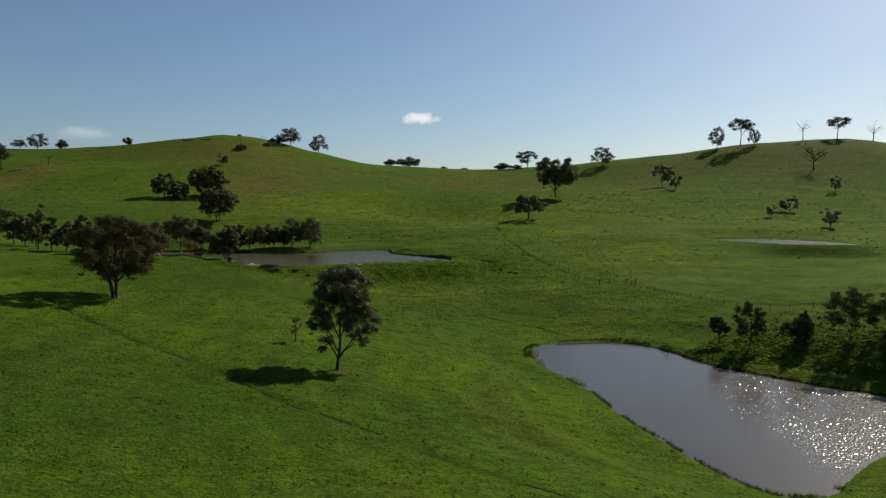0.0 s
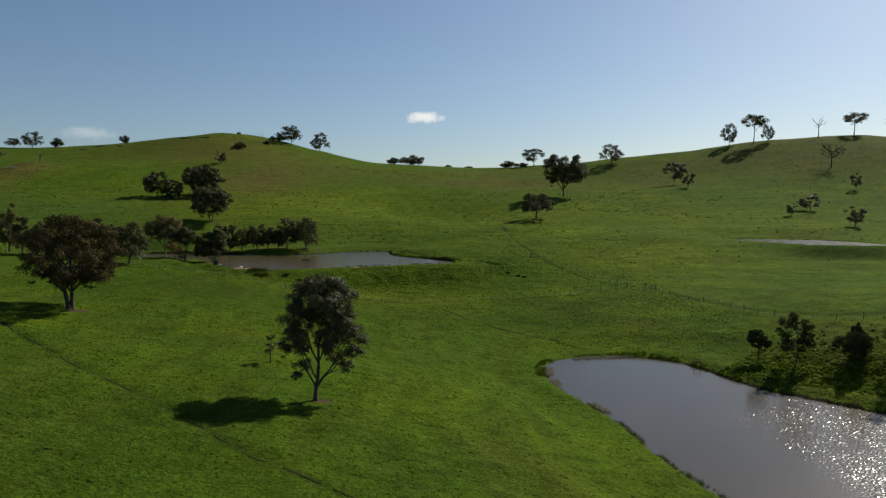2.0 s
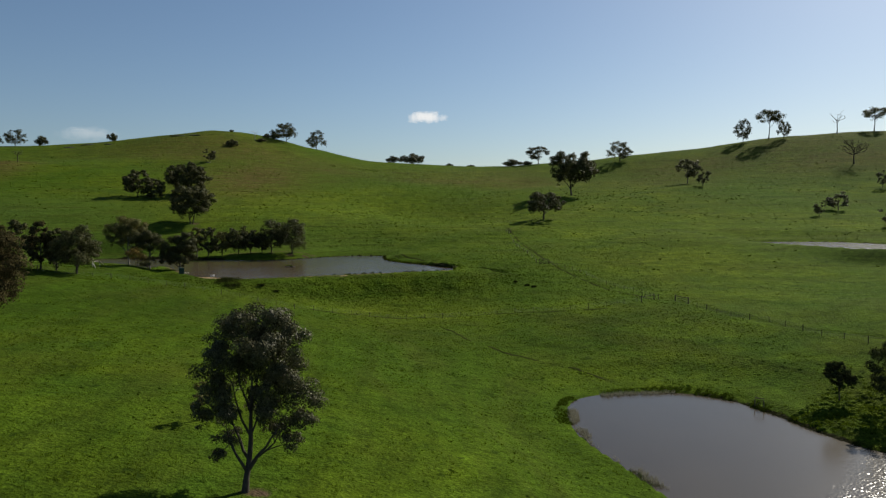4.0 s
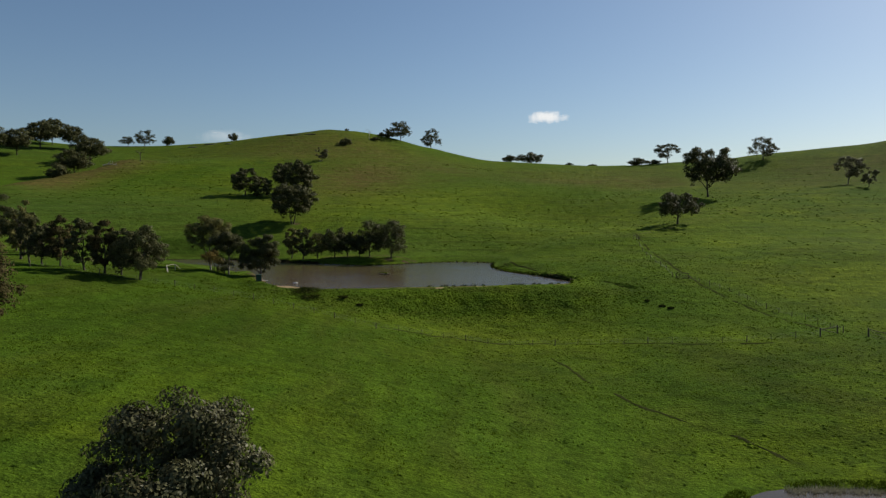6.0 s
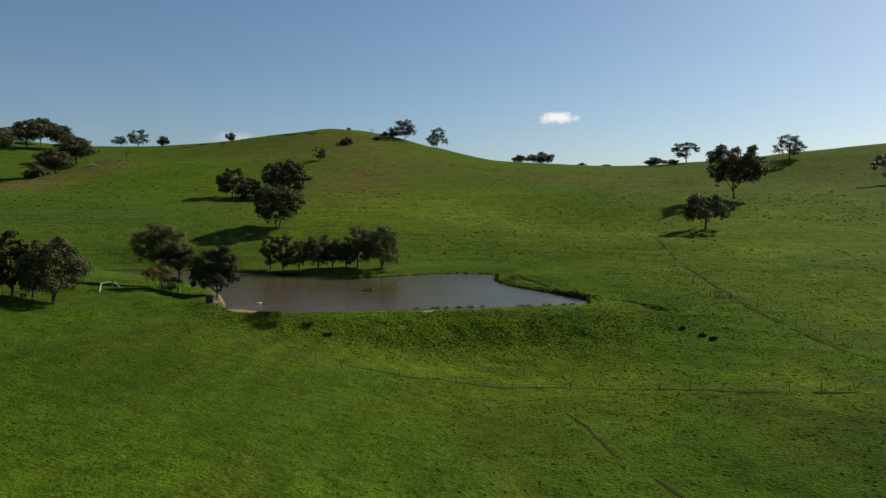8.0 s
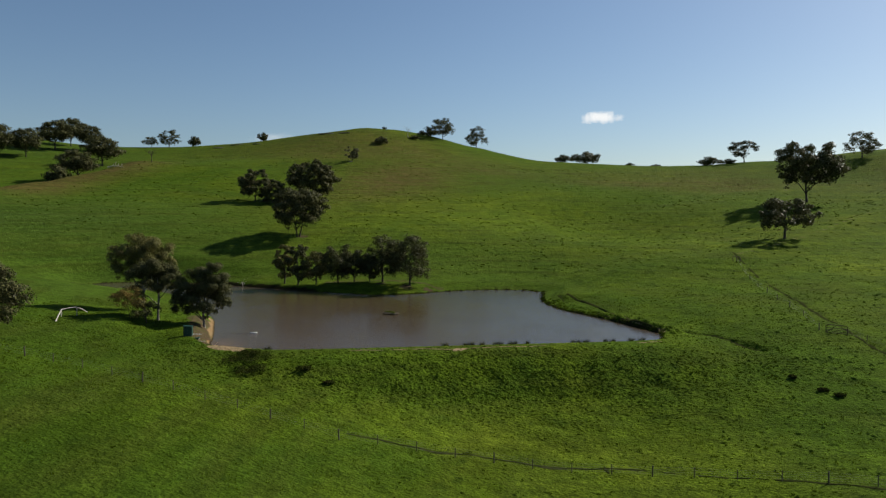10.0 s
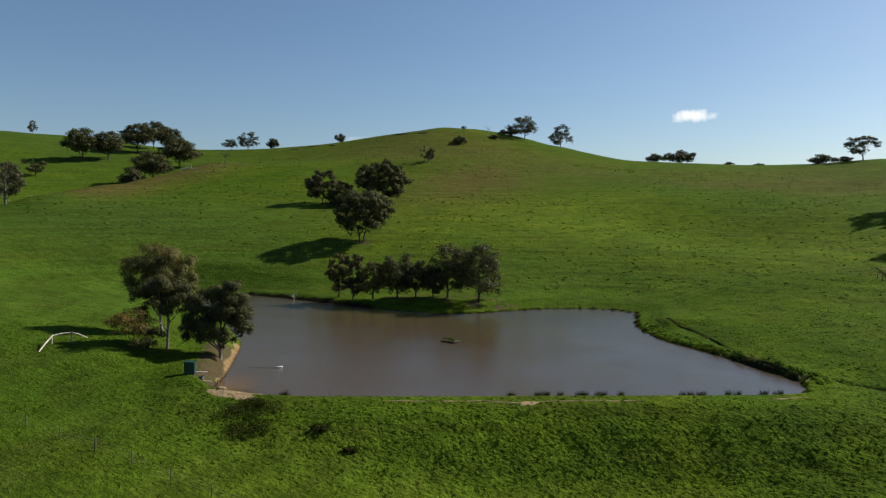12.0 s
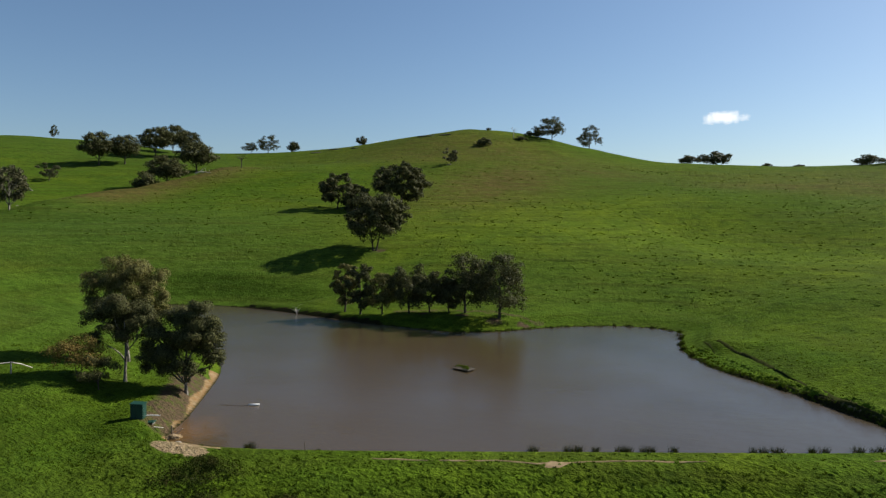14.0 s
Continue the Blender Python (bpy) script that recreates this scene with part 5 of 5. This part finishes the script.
# ---- trodden path along the dam wall ----
def build_footpath(line, label, thin, wide, gaps, material, seed, lip=0.06):
    """A trodden strip with ragged edges that widens here and there and breaks off."""
    p = along(line, 0.35)
    d = np.gradient(p, axis=0)
    n = np.stack([-d[:, 1], d[:, 0]], 1) / np.hypot(d[:, 0], d[:, 1])[:, None]
    q = np.random.default_rng(seed)
    s = np.arange(len(p)) * 0.35 + seed * 31
    half = thin * (0.5 + ripple(s, s * 0, 2.6, 51)) + wide * smooth(ripple(s, s * 0 + 9, 4.5, 52), 0.78, 0.92) - 0.4 * smooth(ripple(s, s * 0 + 3, 6.1, 53), gaps, gaps + 0.15)
    if material is DARK_SOIL:
        half -= 0.22 * smooth(ripple(s, s * 0 + 7, 1.6, 55), 0.58, 0.74)
    sunk = np.where(half < 0.03, 0.15, 0.0)
    half = np.maximum(half, 0.03)
    p = p + n * (0.6 * (ripple(s, s * 0 + 5, 4.5, 54) - 0.5))[:, None]
    v = []
    for k in (-1.0, -0.45, 0.45, 1.0):
        e = p + n * (half * k * q.uniform(0.7, 1.3, len(p)))[:, None]
        z = on_ground(e[:, 0], e[:, 1])
        v.append(np.column_stack([e, z - sunk + (-0.01 if abs(k) > 0.9 else lip if k > 0 else 0.06)]))
    v = np.stack(v, 1).reshape(-1, 3)
    i = (np.arange(len(p) - 1)[:, None] * 4 + np.arange(3)[None]).ravel()
    f = np.stack([i, i + 1, i + 5, i + 4], 1)
    return tagged(new("path", raw_mesh("path", v, f, material, True)), label, "path", kind="structure")


build_footpath(DAM_TRACK, "thin pale clay footpath worn along the dam wall", 0.10, 0.55, 0.5, CLAY, 15)
build_footpath(GULLY, "dark eroded gully leading into the dam", 0.42, 0.3, 0.75, DARK_SOIL, 22)
# dark soil and a raised lip stand for the track's shaded cut
build_footpath(SHORE_TRACK, "narrow dark cattle track above the eroded shore, its shaded cut in the colour", 0.28, 0.1, 0.8, DARK_SOIL, 16, 0.26)
build_footpath(SHORE_PATH, "second faint cattle track along the shore", 0.15, 0.1, 0.6, DARK_SOIL, 17)
build_footpath(FENCE_TRACK, "dark worn track beside the valley fence", 0.24, 0.2, 0.62, DARK_SOIL, 18)
build_footpath(CATTLE_TRACK, "broken dark cattle track across the paddock", 0.3, 0.26, 0.5, DARK_SOIL, 19)
build_footpath(HILL_TRACK, "dark worn track up the spur beside the fence", 0.28, 0.2, 0.62, DARK_SOIL, 20)
build_footpath(FURROW, "old dark furrow running down the paddock", 0.16, 0.12, 0.45, DARK_SOIL, 21)

# ---- fences and small things ----
def tube(points, radius, name, material, sides=6):
    w = Wood(sides)
    w.limb(points, [radius] * len(points))
    return w.mesh(name, material)


def post_mesh(radius, tall, seed):
    """A rough round post with a slightly chamfered, tilted top."""
    rng = np.random.default_rng(seed)
    w = Wood(8)
    lean = rng.normal(0, 0.025, 2)
    zs = np.array([-0.4, 0.02, 0.4 * tall, 0.8 * tall, tall - 0.03, tall, tall + 0.005])
    rr = radius * np.array([1.1, 1.06, 1.0, 0.97, 0.95, 0.78, 0.02])
    w.limb([(lean[0] * z, lean[1] * z, z) for z in zs], rr)
    return w.mesh("post", POST_WOOD)


THIN = [post_mesh(0.045, 1.12, i) for i in range(3)]
THICK = [post_mesh(0.075, 1.22, 10 + i) for i in range(2)]


def build_fence(line, gap, label, every=5):
    ob = thing("fence", line[0][0], line[0][1], label, "fence")
    here = ob.matrix_world.translation
    feet = along(line, gap)
    z = on_ground(feet[:, 0], feet[:, 1])
    for i, (x, y) in enumerate(feet):
        me = THICK[i % 2] if i % every == 0 else THIN[i % 3]
        p = part("post", me, ob)
        p.matrix_basis = pose(x - here.x, y - here.y, z[i] - here.z, 0, 0, 57.0 * i)
    for tall in (0.28, 0.52, 0.78, 1.02):
        w = Wood(3)
        w.limb([(x - here.x, y - here.y, zz - here.z + tall) for (x, y), zz in zip(feet, z)], [0.004] * len(feet))
        part("wire", w.mesh("wire", WIRE), ob)
    return ob


build_fence([(-122, 197.5), (-100, 195.2), (-77, 195.6), (-62, 196), (-33, 196.8)], 4.0, "post and wire fence down the grassy slope", 4)
build_fence([(-33, 196.8), (-12, 202.2), (2, 203.6), (16, 203.2), (30, 200.9), (46.5, 203.0)], 4.2, "post and wire fence across the valley floor", 4)
build_fence([(51.5, 206.5), (48.5, 215.5), (42.6, 226.6), (39.8, 236), (36.3, 243), (31.8, 249.6)], 3.4, "post and wire fence climbing the spur", 6)
build_fence([(54.6, 203.6), (56.2, 198), (57.8, 184), (62.8, 175), (66.1, 161.6), (69.8, 151.7), (74, 145.5), (88, 136), (104, 128)], 4.4, "post and wire fence above the lower dam", 3)
build_fence([(28.4, 252.5), (27.2, 280), (26.4, 306), (26.0, 322)], 9.0, "sparse old fence up the spur", 2)


def build_brace(a, b, label):
    """Two heavy posts, a rail between their heads and a slanting stay."""
    ob = thing("fence_brace", a[0], a[1], label, "fence brace", "fence braces")
    o = ob.matrix_world.translation
    zb = height_at(*b) - o.z
    dx, dy = b[0] - o.x, b[1] - o.y
    for k, (x, y, z) in enumerate(((0, 0, 0), (dx, dy, zb))):
        p = part("post", THICK[k], ob)
        p.matrix_basis = pose(x, y, z, 0, 0, 40.0 * k) @ Matrix.Diagonal((1.5, 1.5, 1.25, 1) if abs(dx) + abs(dy) > 3 else (1.0, 1.0, 0.85, 1))
    part("rail", tube([(0, 0, 1.28), (dx * 0.5, dy * 0.5, zb * 0.5 + 1.26), (dx, dy, zb + 1.28)], 0.07, "rail", POST_WOOD), ob)
    part("stay", tube([(dx * 0.06, dy * 0.06, 1.1), (dx * 0.94, dy * 0.94, zb + 0.2)], 0.035, "stay", POST_WOOD), ob)
    return ob


build_brace((46.5, 203.0), (50.2, 205.6), "heavy timber fence brace beside the gateway")
build_brace((54.6, 203.8), (56.3, 199.8), "heavy timber fence brace on the corner")
build_brace((25.2, 322.5), (26.8, 321.5), "old timber fence brace on the spur")
build_brace((45.4, 137.6), (44.6, 138.6), "weathered post and rail at the water's edge")


def build_gate():
    ob = thing("farm_gate", 29.0, 251.0, "bent steel farm gate leaning open on the spur", "gate", turn=-28)
    w, h = 3.1, 1.25
    part("gate_frame", tube([(0, 0, 0.1), (0, 0.06, h), (0.2, 0.07, h + 0.12), (w - 0.2, 0.1, h + 0.12), (w, 0.06, h), (w, 0, 0.1), (0, 0, 0.1)], 0.055, "gate_frame", BARK), ob)
    for z in (0.35, 0.6, 0.88):
        part("bar", tube([(0, 0.02, z), (w * 0.5, 0.06, z - 0.05), (w, 0.02, z)], 0.035, "bar", BARK), ob)
    part("brace", tube([(0.1, 0.03, 0.15), (w * 0.5, 0.06, h + 0.08)], 0.035, "brace", BARK), ob)


build_gate()


def box_mesh(name, size, material, at=(0, 0, 0), turn=(0, 0, 0), bevel=0.02):
    bm = bmesh.new()
    bmesh.ops.create_cube(bm, size=1.0)
    bmesh.ops.scale(bm, vec=size, verts=bm.verts)
    if bevel:
        bmesh.ops.bevel(bm, geom=list(bm.edges), offset=bevel, segments=2, affect='EDGES')
    bmesh.ops.transform(bm, matrix=pose(*at, *turn), verts=bm.verts)
    me = bpy.data.meshes.new(name)
    bm.to_mesh(me)
    bm.free()
    me.materials.append(material)
    return me


def build_pump_box():
    ob = thing("pump_box", -66.6, 218.6, "dark green sheet-metal pump box on the grass", "pump box", turn=24)
    part("body", box_mesh("body", (1.2, 1.0, 1.45), GREEN_STEEL, (0, 0, 0.70)), ob)
    part("lid", box_mesh("lid", (1.34, 1.14, 0.08), GREEN_STEEL, (0, 0, 1.48), (0, 4, 0)), ob, "paler sloping green lid")
    door = part("door", box_mesh("door", (0.05, 0.8, 1.15), GREEN_STEEL, (0.61, 0, 0.70)), ob)
    part("handle", tube([(0.64, 0.28, 0.62), (0.69, 0.28, 0.65), (0.69, 0.28, 0.80), (0.64, 0.28, 0.83)], 0.014, "handle", WIRE), door, "bare steel handle")
    for z in (0.35, 1.05):
        part("hinge", tube([(0.645, -0.4, z - 0.06), (0.645, -0.4, z + 0.06)], 0.018, "hinge", WIRE), door)
    for s in (-0.45, 0, 0.45):
        part("rib", box_mesh("rib", (0.07, 0.03, 1.36), GREEN_STEEL, (s, -0.51, 0.70), bevel=0.008), ob)
    part("outlet_pipe", tube([(0.6, 0.3, 0.15), (1.1, 0.5, 0.12), (1.6, 0.6, 0.08), (1.9, 0.6, 0.06)], 0.05, "outlet_pipe", PVC), ob, "white plastic pipe")


build_pump_box()
t = thing("tank_lid", -65.4, 218.9, "pale green slab lying beside the pump box", "lid", turn=15)
part("slab", box_mesh("slab", (1.0, 0.7, 0.12), GREEN_STEEL, (0, 0, 0.12), (6, -9, 0)), t)
part("block", box_mesh("block", (0.8, 0.5, 0.14), STONE, (0, 0, 0.0)), t)


def build_marker():
    ob = thing("marker_post", -63.7, 220.0, "dark timber post with a pale board leaning on it", "post")
    part("post", post_mesh(0.07, 1.15, 77), ob)
    part("board", box_mesh("board", (1.5, 0.16, 0.035), BOARD, (0.55, 0.15, 0.42), (8, -38, 25), 0.006), ob, "silvered board")
    ob = thing("plank", -64.9, 219.0, "grey weathered plank lying in the grass", "plank", turn=10)
    part("board", box_mesh("board", (1.9, 0.2, 0.05), BOARD, (0, 0, 0.06), (2, 1, 0), 0.008), ob)


build_marker()


def build_pole_frame():
    ob = thing("pole_frame", -89.3, 218.3, "collapsed frame of bleached timber poles on the grass", "timber frame")
    o = ob.matrix_world.translation

    def at(x, y, up):
        return (x - o.x, y - o.y, height_at(x, y) - o.z + up)

    for pts, r in (((at(-86.2, 213.9, 0.02), at(-87.8, 216.2, 0.62), at(-89.3, 218.4, 1.1)), 0.085), ((at(-89.3, 218.4, 1.12), at(-89.0, 219.6, 1.28), at(-88.6, 220.9, 1.34)), 0.075),
                   ((at(-88.6, 220.9, 1.3), at(-88.9, 222.3, 0.9), at(-89.3, 223.9, 0.3)), 0.07), ((at(-89.3, 218.3, -0.3), at(-89.3, 218.35, 1.12)), 0.08), ((at(-88.6, 220.8, -0.3), at(-88.62, 220.85, 1.4)), 0.08)):
        part("pole", tube(pts, r, "pole", DEADWOOD, 7), ob)


build_pole_frame()


def build_raft():
    ob = thing("raft", -48.2, 259.7, "small plank raft with clumps of green growth afloat", "raft", z=0.0, turn=-18)
    for i in range(6):
        part("plank", box_mesh("plank", (3.1 - 0.12 * (i % 3), 0.24, 0.09), POST_WOOD, (0.04 * (i % 2), -0.72 + 0.29 * i, 0.2), (0, 0, 0.8 * (i % 3 - 1)), 0.012), ob)
    for x in (-1.1, 1.1):
        part("float", tube([(x, -0.85, 0.02), (x, 0.85, 0.02)], 0.17, "float", POST_WOOD, 10), ob, "dark log float")
    q = np.random.default_rng(9)
    c = np.stack([np.linspace(-1.35, 1.2, 13), q.uniform(-0.6, 0.6, 13), np.full(13, 0.36)], 1)
    for at in c:
        part("tuft", leaf_mesh("tuft", [at], [0.30], [70], 0.13, q, GRASS, 0.0), ob, "tuft of green growth")


build_raft()
t = thing("pump_float", -63.4, 232.3, "white plastic float of the pump intake on the water", "float", z=0.0, turn=28)
w = Wood(10)
w.limb([(-0.62, 0, 0.06), (-0.6, 0, 0.06), (0, 0.0, 0.07), (0.6, 0, 0.08), (0.62, 0, 0.08)], [0.03, 0.12, 0.12, 0.12, 0.03])
part("barrel", w.mesh("barrel", PVC), t)
w = Wood(6)
w.limb([(-0.6, 0, 0.06), (-1.2, -0.35, 0.03), (-2.0, 0.0, 0.03), (-3.0, 0.2, 0.03), (-3.9, 0.6, 0.05)], [0.014] * 5)
part("hose", w.mesh("hose", HOSE), t, "black hose lying on the water")
t = thing("stake", -48.7, 221.2, "thin dark stake at the edge of the dam", "stake")
part("post", post_mesh(0.03, 0.75, 61), t)


def dead_branch(x, y, length, turn, label, seed, z=None):
    q = np.random.default_rng(seed)
    ob = thing("fallen_branch", x, y, label, "fallen branch", z=z, turn=turn)
    w = Wood(7)
    line = bowed((-length / 2, 0, 0.15), (length / 2, 0, 0.35), q, 0.05, 7)
    w.limb(line, length * 0.035 * np.array([1.2, 1.0, 0.9, 0.8, 0.6, 0.4, 0.15]))
    part("stem", w.mesh("stem", DEADWOOD), ob)
    for i in range(5):
        k = Wood(5)
        r = line[q.integers(2, 6)]
        k.limb(bowed(r, r + np.array([q.normal(0.15, 0.1), q.normal(0, 0.12), q.uniform(0.08, 0.3)]) * length, q, 0.1, 4), length * 0.014 * np.array([1, 0.8, 0.5, 0.2]))
        part("twig", k.mesh("twig", DEADWOOD), ob)


dead_tree(-103.2, 297.3, 2.5, 2.6, "bleached dead snag leaning at the dam's edge", 85, -0.2)
dead_branch(-267.5, 448.0, 8.0, 35, "long bleached log under the western grove", 4)
dead_branch(-178.6, 614.6, 6.0, 20, "bleached fallen trunk on the hillside", 6)
dead_branch(-166.5, 533.0, 4.0, -15, "grey fallen branch under a small tree", 7)
dead_branch(-285.0, 379.8, 4.5, 10, "pale fallen log on the western slope", 8)

def build_mound(x, y, wide, tall):
    """A tipped heap of clay with a ragged top."""
    bm = bmesh.new()
    bmesh.ops.create_icosphere(bm, subdivisions=4, radius=1.0)
    for v in bm.verts:
        d = 1 + 0.3 * noise.noise(v.co * 1.6) + 0.14 * noise.noise(v.co * 5.0)
        v.co = Vector((v.co.x * wide * 0.5 * d, v.co.y * wide * 0.36 * d, max(v.co.z, -0.4) * tall * d))
    me = bpy.data.meshes.new("dirt_mound")
    bm.to_mesh(me)
    bm.free()
    me.materials.append(CLAY)
    ob = new("dirt_mound", me)
    ob.matrix_world = pose(x, y, height_at(x, y) + 0.05, 0, 0, 25)
    tagged(ob, "small heap of pale crumbling clay by the water", "dirt mound")


build_mound(-62.9, 219.5, 1.9, 0.6)

def rock(name, x, y, size, turn, seed, sink, label, category, group, material):
    """A weathered stone, its faces knocked flat by noise."""
    bm = bmesh.new()
    bmesh.ops.create_icosphere(bm, subdivisions=3, radius=1.0)
    for v in bm.verts:
        d = 1 + 0.28 * noise.noise(v.co * 1.3 + Vector((seed * 3.7, 0, 0))) + 0.12 * noise.noise(v.co * 4.1)
        v.co = Vector((v.co.x * size[0] * d, v.co.y * size[1] * d, v.co.z * size[2] * d))
    me = bpy.data.meshes.new(name)
    bm.to_mesh(me)
    bm.free()
    me.materials.append(material)
    ob = new(name, me)
    ob.matrix_world = pose(x, y, height_at(x, y) - sink, 0, 0, turn)
    return tagged(ob, label, category, group)


for i, (x, y, w, a) in enumerate(((-224, 628, 7.0, 8), (-211, 630, 5.0, -6), (-293, 616, 6.5, 12), (-302, 604, 4.5, 20), (-277, 616, 3.5, 10))):
    rock("rock_ledge", x, y, (w, 1.3, 0.55), a, i, 0.1, "low dark ledge of rock along the hill crest", "rock ledge", "ledges on the crest", LEDGE)
for i, (x, y, w) in enumerate(((-298.8, 380.9, 1.1), (-325.6, 395.8, 0.9), (-292.7, 365.6, 0.7), (-178.0, 612.0, 1.0))):
    rock("boulder", x, y, (w, w * 0.6, w * 0.5), 40 * i, 20 + i, 0.05, "pale boulder lying in the western grass", "boulder", "pale boulders", STONE)

# stones in the eroded bank of the middle dam
for i, (x, y, r) in enumerate(((-62.6, 221.5, 0.35), (-64.6, 224.3, 0.3), (-66.4, 227.2, 0.42), (-69.2, 231.0, 0.35), (-71.2, 234.0, 0.3), (-66.0, 229.0, 0.25), (-61.0, 218.0, 0.4))):
    q = np.random.default_rng(300 + i)
    bm = bmesh.new()
    bmesh.ops.create_icosphere(bm, subdivisions=2, radius=r)
    for v in bm.verts:
        v.co *= 1 + 0.25 * noise.noise(v.co * 2.2 + Vector((i * 3.1, 0, 0)))
        v.co.z *= 0.6
    me = bpy.data.meshes.new("stone")
    bm.to_mesh(me)
    bm.free()
    me.materials.append(STONE)
    ob = new("stone", me)
    ob.matrix_world = pose(x, y, height_at(x, y) + r * 0.15, 0, 0, 50.0 * i)
    tagged(ob, "rough pale stone on the eroded clay bank", "stone", "stones on the bank")

# ---- clouds ----
def cloud_material(name, w, h, thick):
    """Soft white vapour, thinning out from the middle; emission stands in for sunlight."""
    k = Mat(name)
    here = k.local()
    mp = k.add("ShaderNodeMapping")
    mp.inputs["Scale"].default_value = (2.0 / w, 0.0, 2.0 / h)
    k.put(here, mp.inputs["Vector"])
    far = k.add("ShaderNodeVectorMath")
    far.operation = 'LENGTH'
    k.put(mp.outputs[0], far.inputs[0])
    edge = k.calc('ADD', far.outputs["Value"], k.calc('MULTIPLY', k.noise(here, 0.019, 8, 0.62, (1.0, 0.0, 1.3)), 1.9))
    haze, lit = k.add("ShaderNodeBsdfTransparent"), k.add("ShaderNodeEmission")
    lit.inputs["Color"].default_value, lit.inputs["Strength"].default_value = (0.96, 0.97, 1.0, 1), 0.70
    blend = k.add("ShaderNodeMixShader")
    k.put(k.span(edge, 1.15, 1.9, thick, 0.0), blend.inputs[0])
    k.put(haze.outputs[0], blend.inputs[1])
    k.put(lit.outputs[0], blend.inputs[2])
    k.put(blend.outputs[0], k.out.inputs["Surface"])
    return k.m


def build_cloud(x, y, z, w, h, thick, label):
    bm = bmesh.new()
    bmesh.ops.create_icosphere(bm, subdivisions=4, radius=1.0, matrix=Matrix.Diagonal((w * 0.55, w * 0.2, h * 0.55, 1)))
    for v in bm.verts:
        v.co += Vector((noise.noise(v.co * 0.05), noise.noise(v.co * 0.05 + Vector((9, 0, 0))), noise.noise(v.co * 0.06 + Vector((0, 7, 0))))) * h * 0.15
    me = bpy.data.meshes.new("cloud")
    bm.to_mesh(me)
    bm.free()
    for f in me.polygons:
        f.use_smooth = True
    me.materials.append(cloud_material("cloud_vapour", w, h, thick))
    ob = new("cloud", me)
    ob.matrix_world = pose(x, y, z)
    ob.visible_shadow = False
    return tagged(ob, label, "cloud", kind="structure")


build_cloud(-133, 4580, 612, 285, 80, 0.85, "small bright fair-weather cloud above the saddle")
build_cloud(-2080, 4090, 470, 380, 85, 0.16, "faint thin cloud low over the western ridge")
